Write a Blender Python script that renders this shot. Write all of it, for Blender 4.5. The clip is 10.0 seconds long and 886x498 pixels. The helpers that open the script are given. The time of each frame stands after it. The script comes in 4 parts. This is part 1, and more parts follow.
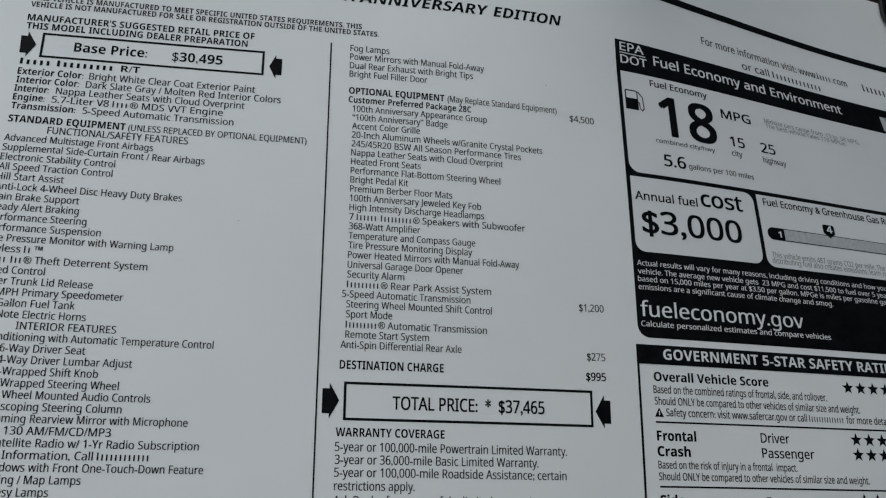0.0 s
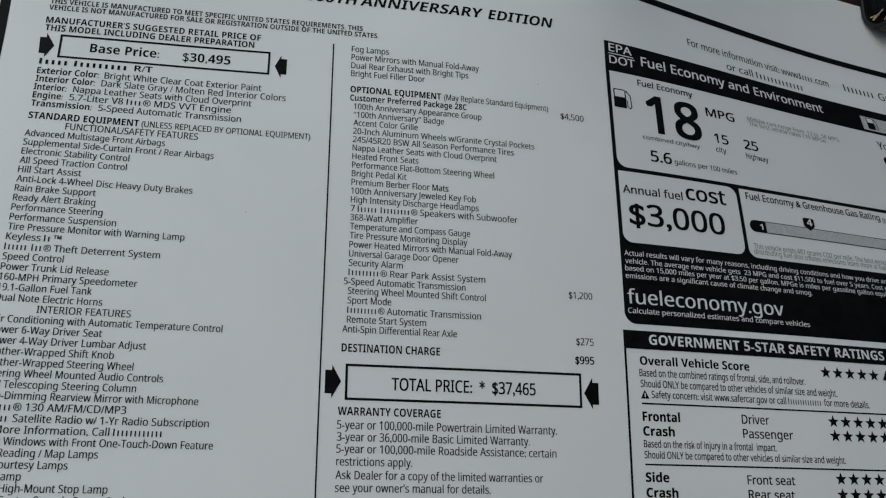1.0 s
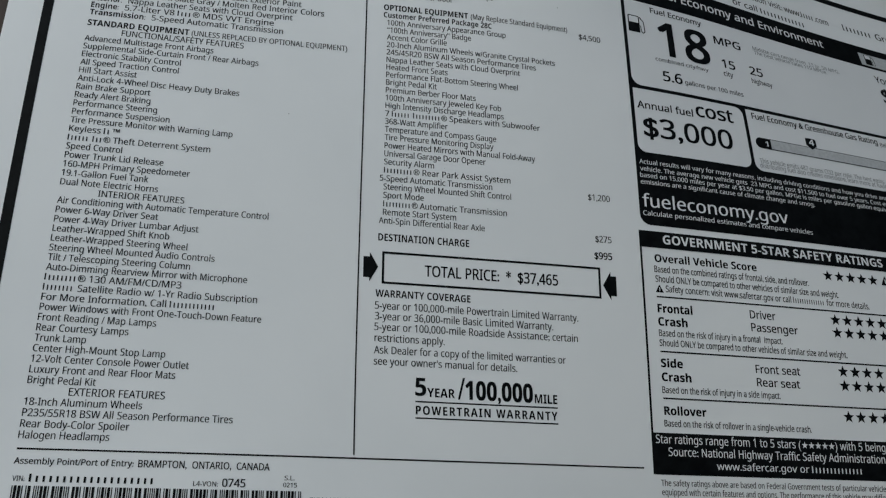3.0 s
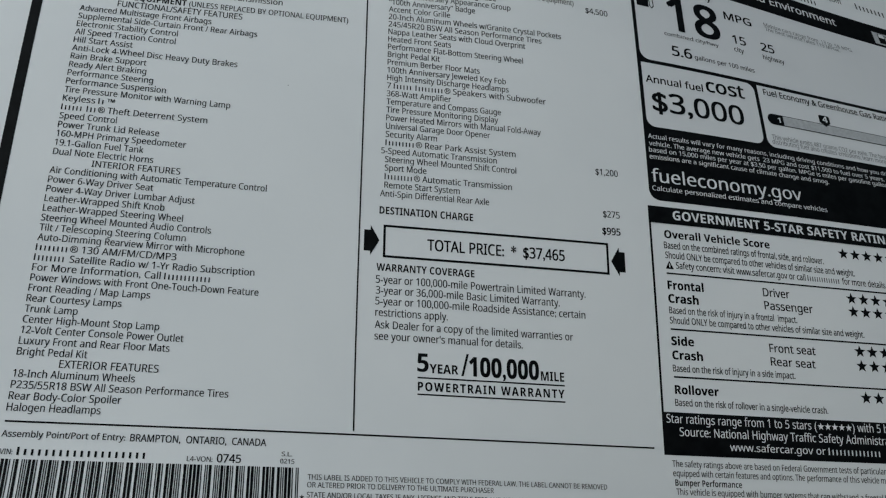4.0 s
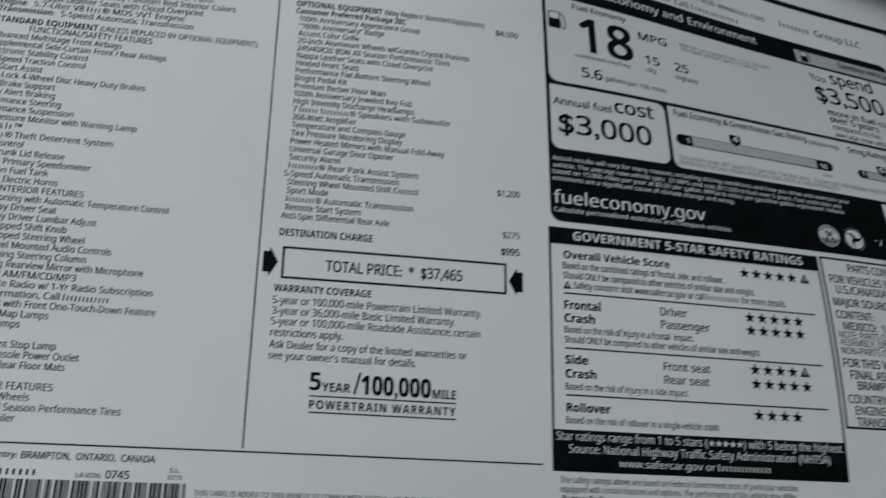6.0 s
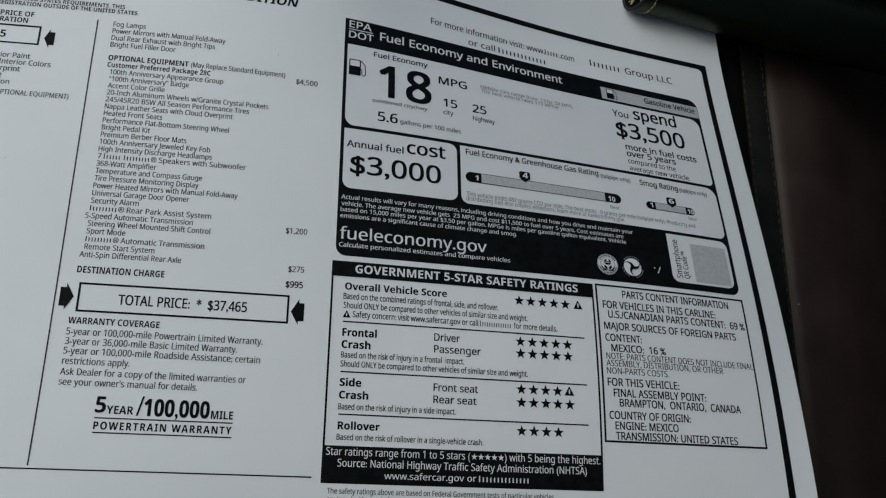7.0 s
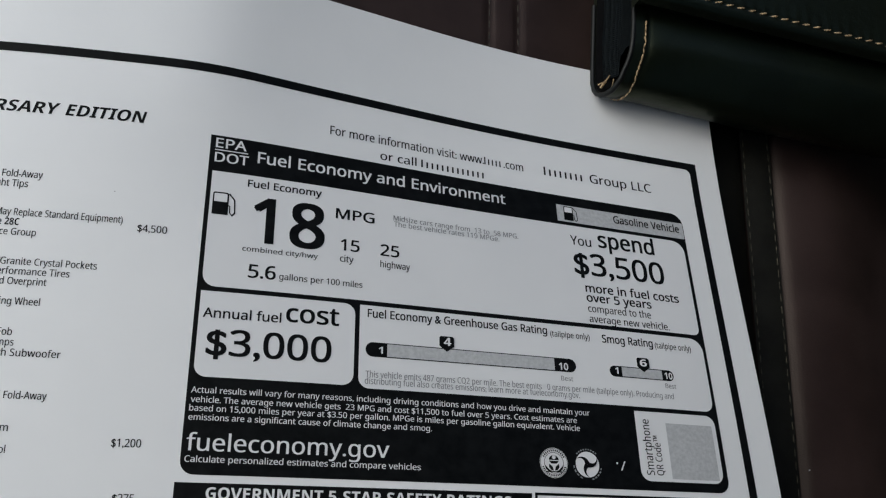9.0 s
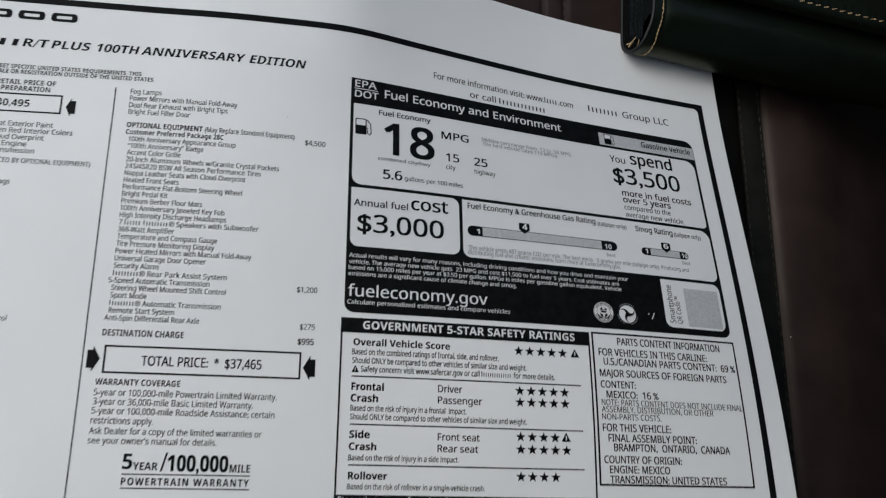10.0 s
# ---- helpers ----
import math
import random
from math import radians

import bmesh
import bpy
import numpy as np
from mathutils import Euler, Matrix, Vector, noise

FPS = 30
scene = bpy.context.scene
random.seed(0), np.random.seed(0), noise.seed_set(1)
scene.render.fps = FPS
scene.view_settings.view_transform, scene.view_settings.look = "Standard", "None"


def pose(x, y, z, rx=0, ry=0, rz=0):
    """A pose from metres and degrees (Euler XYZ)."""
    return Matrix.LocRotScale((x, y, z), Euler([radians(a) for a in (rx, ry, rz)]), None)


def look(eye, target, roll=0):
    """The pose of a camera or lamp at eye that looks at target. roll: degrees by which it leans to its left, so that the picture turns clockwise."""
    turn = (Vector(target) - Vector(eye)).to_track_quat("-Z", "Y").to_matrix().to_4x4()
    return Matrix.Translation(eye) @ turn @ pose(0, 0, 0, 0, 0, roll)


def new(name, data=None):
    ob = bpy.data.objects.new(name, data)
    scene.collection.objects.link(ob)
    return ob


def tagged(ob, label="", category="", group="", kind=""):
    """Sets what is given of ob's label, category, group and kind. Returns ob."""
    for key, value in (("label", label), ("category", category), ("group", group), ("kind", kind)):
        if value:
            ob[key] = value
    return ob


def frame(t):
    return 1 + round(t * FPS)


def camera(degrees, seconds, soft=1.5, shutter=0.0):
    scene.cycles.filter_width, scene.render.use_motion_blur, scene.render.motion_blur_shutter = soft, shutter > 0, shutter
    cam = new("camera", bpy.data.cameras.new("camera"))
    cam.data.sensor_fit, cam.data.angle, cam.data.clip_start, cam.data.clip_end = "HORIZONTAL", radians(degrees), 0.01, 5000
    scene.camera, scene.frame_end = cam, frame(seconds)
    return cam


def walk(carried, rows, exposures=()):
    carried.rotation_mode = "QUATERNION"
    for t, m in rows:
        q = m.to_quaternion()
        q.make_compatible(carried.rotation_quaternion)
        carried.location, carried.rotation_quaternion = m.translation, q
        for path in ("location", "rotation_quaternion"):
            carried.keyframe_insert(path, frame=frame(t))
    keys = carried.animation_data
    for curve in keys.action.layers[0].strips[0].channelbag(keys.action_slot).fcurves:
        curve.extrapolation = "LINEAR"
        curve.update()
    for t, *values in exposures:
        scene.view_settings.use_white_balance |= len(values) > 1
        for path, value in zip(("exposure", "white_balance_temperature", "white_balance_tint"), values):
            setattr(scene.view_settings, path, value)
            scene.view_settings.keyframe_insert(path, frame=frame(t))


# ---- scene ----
cam = camera(51.90, 10.0, soft=1.2, shutter=0.20)
# seconds, eye in metres, turn in degrees
ROWS = [
    (0, -0.0384, -0.0446, 0.2525, 18.05, -14.85, 0.13),
    (0.1, -0.0393, -0.0452, 0.2528, 18.13, -14.90, 0.12),
    (0.2, -0.0394, -0.0458, 0.2537, 18.18, -14.80, 0.14),
    (0.3, -0.0406, -0.0460, 0.2554, 18.22, -14.91, 0.13),
    (0.4, -0.0405, -0.0467, 0.2564, 18.24, -14.85, 0.11),
    (0.5, -0.0405, -0.0474, 0.2561, 18.19, -14.81, 0.14),
    (0.6, -0.0420, -0.0483, 0.2564, 18.18, -14.84, 0.21),
    (0.7, -0.0432, -0.0493, 0.2591, 18.17, -14.78, 0.22),
    (0.8, -0.0430, -0.0503, 0.2608, 18.12, -14.78, 0.27),
    (0.9, -0.0408, -0.0513, 0.2639, 18.12, -14.74, 0.27),
    (1, -0.0403, -0.0534, 0.2653, 18.29, -14.79, 0.15),
    (1.1, -0.0412, -0.0556, 0.2666, 18.35, -14.79, 0.12),
    (1.2, -0.0422, -0.0583, 0.2659, 18.37, -14.81, 0.16),
    (1.3, -0.0433, -0.0612, 0.2643, 18.45, -14.77, 0.17),
    (1.4, -0.0442, -0.0627, 0.2619, 18.51, -14.82, 0.13),
    (1.5, -0.0435, -0.0631, 0.2612, 18.44, -14.82, 0.15),
    (1.6, -0.0436, -0.0637, 0.2614, 18.50, -14.94, 0.18),
    (1.7, -0.0445, -0.0640, 0.2628, 18.53, -14.91, 0.19),
    (1.8, -0.0447, -0.0642, 0.2643, 18.52, -14.86, 0.25),
    (1.9, -0.0451, -0.0657, 0.2655, 18.63, -14.89, 0.19),
    (2, -0.0455, -0.0668, 0.2660, 18.60, -14.85, 0.16),
    (2.1, -0.0466, -0.0686, 0.2669, 18.73, -14.85, 0.14),
    (2.2, -0.0485, -0.0711, 0.2686, 18.86, -14.82, 0.17),
    (2.3, -0.0499, -0.0727, 0.2699, 18.88, -14.85, 0.21),
    (2.4, -0.0499, -0.0755, 0.2717, 19.01, -14.82, 0.14),
    (2.5, -0.0508, -0.0791, 0.2724, 19.15, -15.01, 0.12),
    (2.6, -0.0513, -0.0825, 0.2734, 19.18, -14.97, 0.16),
    (2.7, -0.0515, -0.0870, 0.2732, 19.23, -14.97, 0.19),
    (2.8, -0.0514, -0.0916, 0.2727, 19.28, -14.98, 0.14),
    (2.9, -0.0515, -0.0939, 0.2707, 19.29, -14.98, 0.10),
    (3, -0.0521, -0.0970, 0.2694, 19.37, -14.99, 0.21),
    (3.1, -0.0509, -0.0997, 0.2693, 19.58, -14.97, 0.19),
    (3.2, -0.0500, -0.1023, 0.2679, 19.75, -14.90, 0.18),
    (3.48, -0.0486, -0.1061, 0.2652, 19.93, -14.79, 0.19),
    (3.75, -0.0480, -0.1068, 0.2614, 20.06, -14.61, 0.26),
    (4.03, -0.0472, -0.1056, 0.2579, 20.13, -14.46, 0.33),
    (4.3, -0.0447, -0.1037, 0.2562, 20.16, -14.46, 0.37),
    (4.4, -0.0428, -0.1026, 0.2564, 20.15, -14.51, 0.38),
    (4.5, -0.0415, -0.1021, 0.2559, 20.17, -14.66, 0.40),
    (4.6, -0.0412, -0.1017, 0.2540, 20.24, -14.70, 0.44),
    (4.7, -0.0414, -0.1013, 0.2532, 20.23, -14.67, 0.48),
    (4.8, -0.0416, -0.1013, 0.2528, 20.25, -14.63, 0.50),
    (4.9, -0.0407, -0.1019, 0.2532, 20.20, -14.59, 0.53),
    (5, -0.0418, -0.1023, 0.2533, 20.07, -14.62, 0.50),
    (5.1, -0.0416, -0.1031, 0.2533, 20.07, -14.62, 0.46),
    (5.2, -0.0411, -0.1038, 0.2539, 20.03, -14.58, 0.55),
    (5.3, -0.0399, -0.1047, 0.2564, 20.02, -14.56, 0.59),
    (5.4, -0.0412, -0.1065, 0.2590, 19.95, -14.58, 0.54),
    (5.5, -0.0431, -0.1095, 0.2600, 20.04, -14.60, 0.56),
    (5.6, -0.0419, -0.1107, 0.2621, 19.78, -14.30, 0.77),
    (5.7, -0.0390, -0.1099, 0.2616, 19.64, -14.31, 0.80),
    (5.8, -0.0339, -0.1079, 0.2631, 19.56, -14.31, 0.76),
    (5.9, -0.0263, -0.1036, 0.2675, 19.40, -14.13, 0.81),
    (6, -0.0150, -0.0983, 0.2785, 19.24, -13.95, 0.85),
    (6.1, -0.0017, -0.0952, 0.2904, 19.04, -13.78, 0.88),
    (6.2, 0.0135, -0.0913, 0.3014, 18.44, -13.35, 1.14),
    (6.47, 0.0374, -0.0881, 0.3206, 18.25, -13.22, 1.14),
    (6.75, 0.0495, -0.0904, 0.3300, 18.41, -13.38, 0.94),
    (7.03, 0.0550, -0.0930, 0.3331, 18.66, -13.61, 0.69),
    (7.3, 0.0586, -0.0905, 0.3333, 18.79, -13.73, 0.58),
    (7.4, 0.0616, -0.0888, 0.3327, 18.80, -13.68, 0.58),
    (7.5, 0.0627, -0.0843, 0.3332, 18.74, -13.72, 0.58),
    (7.6, 0.0638, -0.0761, 0.3361, 18.50, -13.52, 0.55),
    (7.7, 0.0651, -0.0663, 0.3352, 18.42, -13.53, 0.63),
    (7.8, 0.0674, -0.0553, 0.3323, 18.29, -13.28, 0.63),
    (7.9, 0.0704, -0.0420, 0.3223, 18.13, -13.40, 0.65),
    (8, 0.0756, -0.0304, 0.3157, 17.97, -13.34, 0.67),
    (8.1, 0.0800, -0.0200, 0.3084, 17.88, -13.34, 0.75),
    (8.2, 0.0857, -0.0093, 0.3020, 17.73, -13.42, 0.71),
    (8.3, 0.0923, -0.0036, 0.2974, 17.84, -13.25, 0.80),
    (8.4, 0.0977, 0.0001, 0.2916, 17.78, -13.17, 0.75),
    (8.5, 0.1010, 0.0005, 0.2866, 17.72, -13.09, 0.80),
    (8.6, 0.1019, 0.0018, 0.2825, 17.43, -13.00, 0.99),
    (8.7, 0.1024, 0.0030, 0.2779, 17.23, -12.91, 1.07),
    (8.8, 0.1049, 0.0041, 0.2769, 17.14, -12.64, 1.15),
    (8.9, 0.1048, 0.0043, 0.2775, 17.11, -12.86, 1.02),
    (9, 0.1073, 0.0043, 0.2782, 16.74, -12.50, 1.16),
    (9.1, 0.1071, 0.0007, 0.2785, 16.94, -12.45, 1.04),
    (9.2, 0.1026, -0.0031, 0.2818, 16.86, -12.54, 0.99),
    (9.3, 0.0967, -0.0059, 0.2866, 16.69, -12.39, 0.87),
    (9.4, 0.0913, -0.0111, 0.2920, 16.70, -12.60, 0.86),
    (9.5, 0.0872, -0.0183, 0.3006, 16.65, -12.47, 0.75),
    (9.6, 0.0789, -0.0270, 0.3123, 16.56, -12.51, 0.66),
    (9.7, 0.0708, -0.0357, 0.3267, 16.41, -12.63, 0.74),
    (9.8, 0.0654, -0.0459, 0.3402, 16.59, -12.50, 0.57),
    (9.9, 0.0589, -0.0551, 0.3516, 16.51, -12.56, 0.59),
    (10, 0.0522, -0.0642, 0.3626, 16.56, -12.60, 0.54),
]
EXPOSURES = [(0.0, -0.57, 5910, -2), (3.2, -0.57, 5870, -3), (4.6, -0.54, 5830, -5), (5.8, -0.57, 5850, -4), (7.4, -0.29, 5880, -1), (8.0, -0.19, 5970, 1), (8.6, -0.07, 6050, 2), (10.0, -0.05, 6050, 2)]
walk(cam, [(t, pose(*place)) for t, *place in ROWS], EXPOSURES)

# ---- light: daylight from an overcast sky ----
world = bpy.data.worlds.new("sky")
scene.world = world
world.use_nodes = True
wn = world.node_tree.nodes
sky = wn.new("ShaderNodeTexSky")
sky.sky_type, sky.sun_disc = "NISHITA", False
sky.sun_elevation, sky.sun_rotation = radians(45.3), radians(-75.0)
sky.air_density, sky.dust_density, sky.ozone_density = 0.6, 4.0, 0.6
wn["Background"].inputs["Strength"].default_value = 0.125
world.node_tree.links.new(sky.outputs["Color"], wn["Background"].inputs["Color"])
sun = new("sun", bpy.data.lights.new("sun", "SUN"))
sun.data.energy, sun.data.angle, sun.data.color = 1.0, radians(60), (1.0, 0.965, 0.92)
sun.matrix_world = look((-1.23, 0.46, 1.33), (0, 0, 0))


# ---- materials ----
def shader(name, colour, rough=0.5, metal=0.0, spec=0.5):
    m = bpy.data.materials.new(name)
    m.use_nodes = True
    b = m.node_tree.nodes["Principled BSDF"]
    b.inputs["Base Color"].default_value = (*colour, 1)
    b.inputs["Roughness"].default_value = rough
    b.inputs["Metallic"].default_value = metal
    b.inputs["Specular IOR Level"].default_value = spec
    return m


def node(m, kind, **values):
    n = m.node_tree.nodes.new(kind)
    for key, value in values.items():
        n.inputs[key.replace("_", " ")].default_value = value
    return n


def join(m, a, out, b, into):
    m.node_tree.links.new(a.outputs[out], b.inputs[into])


def vary(m, colours, scale, detail=4.0, lo=0.35, hi=0.65, stretch=(1, 1, 1)):
    """Mottle the base colour between two tones at one scale."""
    where = node(m, "ShaderNodeTexCoord")
    mapping = node(m, "ShaderNodeMapping", Scale=stretch)
    tex = node(m, "ShaderNodeTexNoise", Scale=scale, Detail=detail, Roughness=0.6)
    ramp = node(m, "ShaderNodeValToRGB")
    ramp.color_ramp.elements[0].position, ramp.color_ramp.elements[1].position = lo, hi
    ramp.color_ramp.elements[0].color = (*colours[0], 1)
    ramp.color_ramp.elements[1].color = (*colours[1], 1)
    join(m, where, "Object", mapping, "Vector")
    join(m, mapping, "Vector", tex, "Vector")
    join(m, tex, "Fac", ramp, "Fac")
    join(m, ramp, "Color", m.node_tree.nodes["Principled BSDF"], "Base Color")
    return mapping


def relief(m, mapping, layers):
    """Bump layers of (kind, scale, strength, distance)."""
    last = None
    for kind, scale, strength, distance in layers:
        if kind == "cells":
            tex = node(m, "ShaderNodeTexVoronoi", Scale=scale)
            tex.feature = "DISTANCE_TO_EDGE"
            out = "Distance"
        else:
            tex = node(m, "ShaderNodeTexNoise", Scale=scale, Detail=6.0, Roughness=0.6)
            out = "Fac"
        bump = node(m, "ShaderNodeBump", Strength=strength, Distance=distance)
        join(m, mapping, "Vector", tex, "Vector")
        join(m, tex, out, bump, "Height")
        if last:
            join(m, last, "Normal", bump, "Normal")
        last = bump
    join(m, last, "Normal", m.node_tree.nodes["Principled BSDF"], "Normal")


PAPER = shader("white_paper", (0.78, 0.79, 0.80), 0.50, spec=0.44)
relief(PAPER, vary(PAPER, ((0.755, 0.765, 0.775), (0.81, 0.815, 0.82)), 11.0, lo=0.3, hi=0.7), [("noise", 2200.0, 0.25, 0.00004), ("noise", 26.0, 0.35, 0.0012)])
INK = shader("black_toner", (0.003, 0.0038, 0.0042), 0.5, spec=0.09)
vary(INK, ((0.002, 0.0026, 0.003), (0.006, 0.007, 0.0076)), 260.0)
REVERSED = shader("bare_paper_in_print", (0.77, 0.78, 0.79), 0.50, spec=0.44)
vary(REVERSED, ((0.715, 0.722, 0.735), (0.755, 0.76, 0.77)), 14.0)
HALFTONE = shader("grey_halftone", (0.42, 0.43, 0.44), 0.5)
vary(HALFTONE, ((0.42, 0.43, 0.44), (0.52, 0.53, 0.54)), 900.0)
PALE = shader("thin_grey_toner", (0.24, 0.25, 0.26), 0.5)
vary(PALE, ((0.13, 0.14, 0.15), (0.28, 0.29, 0.30)), 700.0)
MAROON = shader("maroon_leather", (0.03, 0.014, 0.013), 0.5, spec=0.36)
MAROON.node_tree.nodes["Principled BSDF"].inputs["Specular Tint"].default_value = (1.0, 0.90, 0.82, 1)
relief(MAROON, vary(MAROON, ((0.021, 0.0125, 0.0108), (0.037, 0.0232, 0.0205)), 30.0), [("cells", 900.0, 0.3, 0.0002), ("noise", 60.0, 0.3, 0.0008)])
BLACK_LEATHER = shader("black_leather", (0.0030, 0.0038, 0.0027), 0.33, spec=0.55)
BLACK_LEATHER.node_tree.nodes["Principled BSDF"].inputs["Specular Tint"].default_value = (0.90, 1.0, 0.66, 1)
relief(BLACK_LEATHER, vary(BLACK_LEATHER, ((0.0016, 0.0027, 0.0016), (0.0034, 0.0052, 0.0030)), 40.0), [("cells", 1300.0, 0.25, 0.00015), ("noise", 90.0, 0.45, 0.0007), ("noise", 320.0, 0.45, 0.0003)])
SEAM_LEATHER = shader("olive_black_leather", (0.012, 0.012, 0.010), 0.55, spec=0.35)
relief(SEAM_LEATHER, vary(SEAM_LEATHER, ((0.018, 0.0178, 0.0140), (0.032, 0.0310, 0.0245)), 60.0), [("cells", 900.0, 0.3, 0.0002), ("noise", 90.0, 0.3, 0.0006)])
# darkened leather: the sheet's shade on the seat, put into the colour
SHADED_LEATHER = shader("shaded_side_leather", (0.006, 0.006, 0.005), 0.5, spec=0.3)
relief(SHADED_LEATHER, vary(SHADED_LEATHER, ((0.0105, 0.0100, 0.0080), (0.0190, 0.0178, 0.0142)), 60.0), [("cells", 900.0, 0.3, 0.0002), ("noise", 90.0, 0.3, 0.0006)])
THREAD = shader("tan_thread", (0.36, 0.24, 0.12), 0.55)
vary(THREAD, ((0.13, 0.078, 0.034), (0.58, 0.42, 0.23)), 1100.0)
DARK_THREAD = shader("dull_maroon_thread", (0.13, 0.09, 0.08), 0.6)
vary(DARK_THREAD, ((0.022, 0.020, 0.013), (0.075, 0.066, 0.042)), 700.0)
ELASTIC = shader("charcoal_elastic", (0.022, 0.025, 0.028), 0.75, spec=0.2)
woven = vary(ELASTIC, ((0.0045, 0.0070, 0.0085), (0.012, 0.0175, 0.0200)), 900.0)
rib = node(ELASTIC, "ShaderNodeTexWave", Scale=330.0, Distortion=1.0, Detail=2.0)
rib.bands_direction = "Y"
knit = node(ELASTIC, "ShaderNodeTexWave", Scale=260.0, Distortion=2.0, Detail=2.0)
knit.bands_direction = "Z"
both = node(ELASTIC, "ShaderNodeMath")
both.operation = "MULTIPLY"
raised = node(ELASTIC, "ShaderNodeBump", Strength=0.9, Distance=0.0009)
for tex, slot in ((rib, 0), (knit, 1)):
    join(ELASTIC, woven, "Vector", tex, "Vector")
    ELASTIC.node_tree.links.new(tex.outputs["Fac"], both.inputs[slot])
join(ELASTIC, both, "Value", raised, "Height")
join(ELASTIC, raised, "Normal", ELASTIC.node_tree.nodes["Principled BSDF"], "Normal")
CLOTH = shader("dark_trim_cloth", (0.030, 0.029, 0.028), 0.9, spec=0.2)
relief(CLOTH, vary(CLOTH, ((0.022, 0.021, 0.020), (0.038, 0.036, 0.035)), 60.0), [("noise", 700.0, 0.4, 0.0006)])
# for the unseen roof, pale enough to bounce some light back down
ROOF_CLOTH = shader("grey_roof_cloth", (0.46, 0.46, 0.45), 0.9, spec=0.2)
relief(ROOF_CLOTH, vary(ROOF_CLOTH, ((0.43, 0.43, 0.42), (0.49, 0.49, 0.48)), 60.0), [("noise", 700.0, 0.4, 0.0006)])
# duller copy of the case leather, which holds down the rim's highlight
EDGE = shader("dull_leather_edge", (0.004, 0.005, 0.004), 0.45, spec=0.30)
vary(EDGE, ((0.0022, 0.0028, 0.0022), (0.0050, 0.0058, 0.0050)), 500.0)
LINING = shader("black_lining", (0.004, 0.004, 0.0045), 0.9, spec=0.12)
vary(LINING, ((0.002, 0.002, 0.0025), (0.005, 0.005, 0.0055)), 300.0)


# ---- helpers for meshes ----
def part(name, bm, material, parent=None, label="", smooth=False):
    me = bpy.data.meshes.new(name)
    bm.to_mesh(me)
    bm.free()
    me.materials.append(material)
    if smooth:
        me.shade_smooth()
        me.set_sharp_from_angle(angle=radians(55))
    ob = new(name, me)
    if parent:
        ob.parent = parent
    return tagged(ob, label)


# ---- the shape of the sheet, which bends down at its far corner ----
CX = (-0.18, -0.50, 0.17, 0.11, 0.03, -1.05, -0.86, -0.27, 0.14, 0.01, 0.05, 0.22, -0.01, -0.01, 0.05)
CY = (-0.76, -1.02, -0.12, -0.01, 0.06, -0.23, -0.64, -0.22, 0.24, -0.54, -0.71, -0.08, 0.01, 0.00, 0.09)
CZ = (-9.76, -13.55, -1.69, 0.24, 0.52, -3.52, -3.65, -1.34, 2.12, -0.00, -5.92, -9.43, 0.52, 0.16, 1.34, 1.05, 2.12, -0.89, 1.57, 2.28, 0.99, -0.55, -0.04, -0.64, -0.29, -1.39, 0.17, 0.22, 0.22)
PLANE_TERMS = [(i, j) for i in range(5) for j in range(5) if i + j <= 4]
LIFT_TERMS = [(i, j) for i in range(9) for j in range(5) if i + 2 * j <= 9]
LEFT, RIGHT, TOP, BOTTOM = -0.1249, 0.2896, 0.1853, -0.1130


def waves(a, n):
    w = [a * 0 + 1.0, a]
    while len(w) <= n:
        w.append(2 * a * w[-1] - w[-2])
    return w


def rise(t):
    t = np.clip(t, 0.0, 1.0)
    return t * t * (3 - 2 * t)


def crease(u, v):
    """The upper margin bends more sharply than the rest of the sheet."""
    far = 0.5 * ((0.008 - u) + np.sqrt((0.008 - u) ** 2 + 0.0001))
    knee = 0.0022 * np.exp(-((u - 0.090) / 0.024) ** 2) * rise((v - 0.106) / 0.046)
    return knee + np.minimum(0.006, 0.085 * far - 0.0002) * rise((v - 0.095) / 0.055)


def bend(u, v, lift=0.0):
    """The place in the world of the point u, v (metres) of the flat sheet."""
    a, b = waves((u - 0.083) / 0.22, 8), waves((v - 0.045) / 0.15, 4)
    x = u + 0.001 * sum(c * a[i] * b[j] for c, (i, j) in zip(CX, PLANE_TERMS))
    y = v + 0.001 * sum(c * a[i] * b[j] for c, (i, j) in zip(CY, PLANE_TERMS))
    z = 0.001 * sum(c * a[i] * b[j] for c, (i, j) in zip(CZ, LIFT_TERMS))
    return Vector((x, y, z + lift + float(crease(u, v))))


def ease(t):
    t = min(1.0, max(0.0, t))
    return t * t * (3 - 2 * t)


# ---- the seat under the sheet ----
SEAMS = [0.070, 0.1980, 0.3148]


def seat_height(x, y):
    under = bend(min(0.25, max(-0.12, x)), min(0.178, max(-0.11, y))).z - 0.006
    if x < -0.12:
        under -= 0.25 * (-0.12 - x)
    w = ease((x - 0.20) / 0.10)
    fall = x - 0.350
    z = (1 - w) * under + w * (-0.0440 - 0.27 * (fall + math.sqrt(fall * fall + 0.0003)))
    for s in SEAMS:
        if s < 0.25 and y < 0.17:
            continue
        for line_at in (s - 0.0064, s + 0.0064):
            d = x - line_at
            z -= (0.0026 if s > 0.25 else 0.0013) * math.exp(-(d / (0.0016 if d < 0 or s < 0.25 else 0.0042)) ** 2)
    if x > 0.25:
        d = x - 0.3212
        z -= 0.0048 * math.exp(-max(0.0, d) / 0.016) * ease((x - 0.29) / 0.03)
    return z


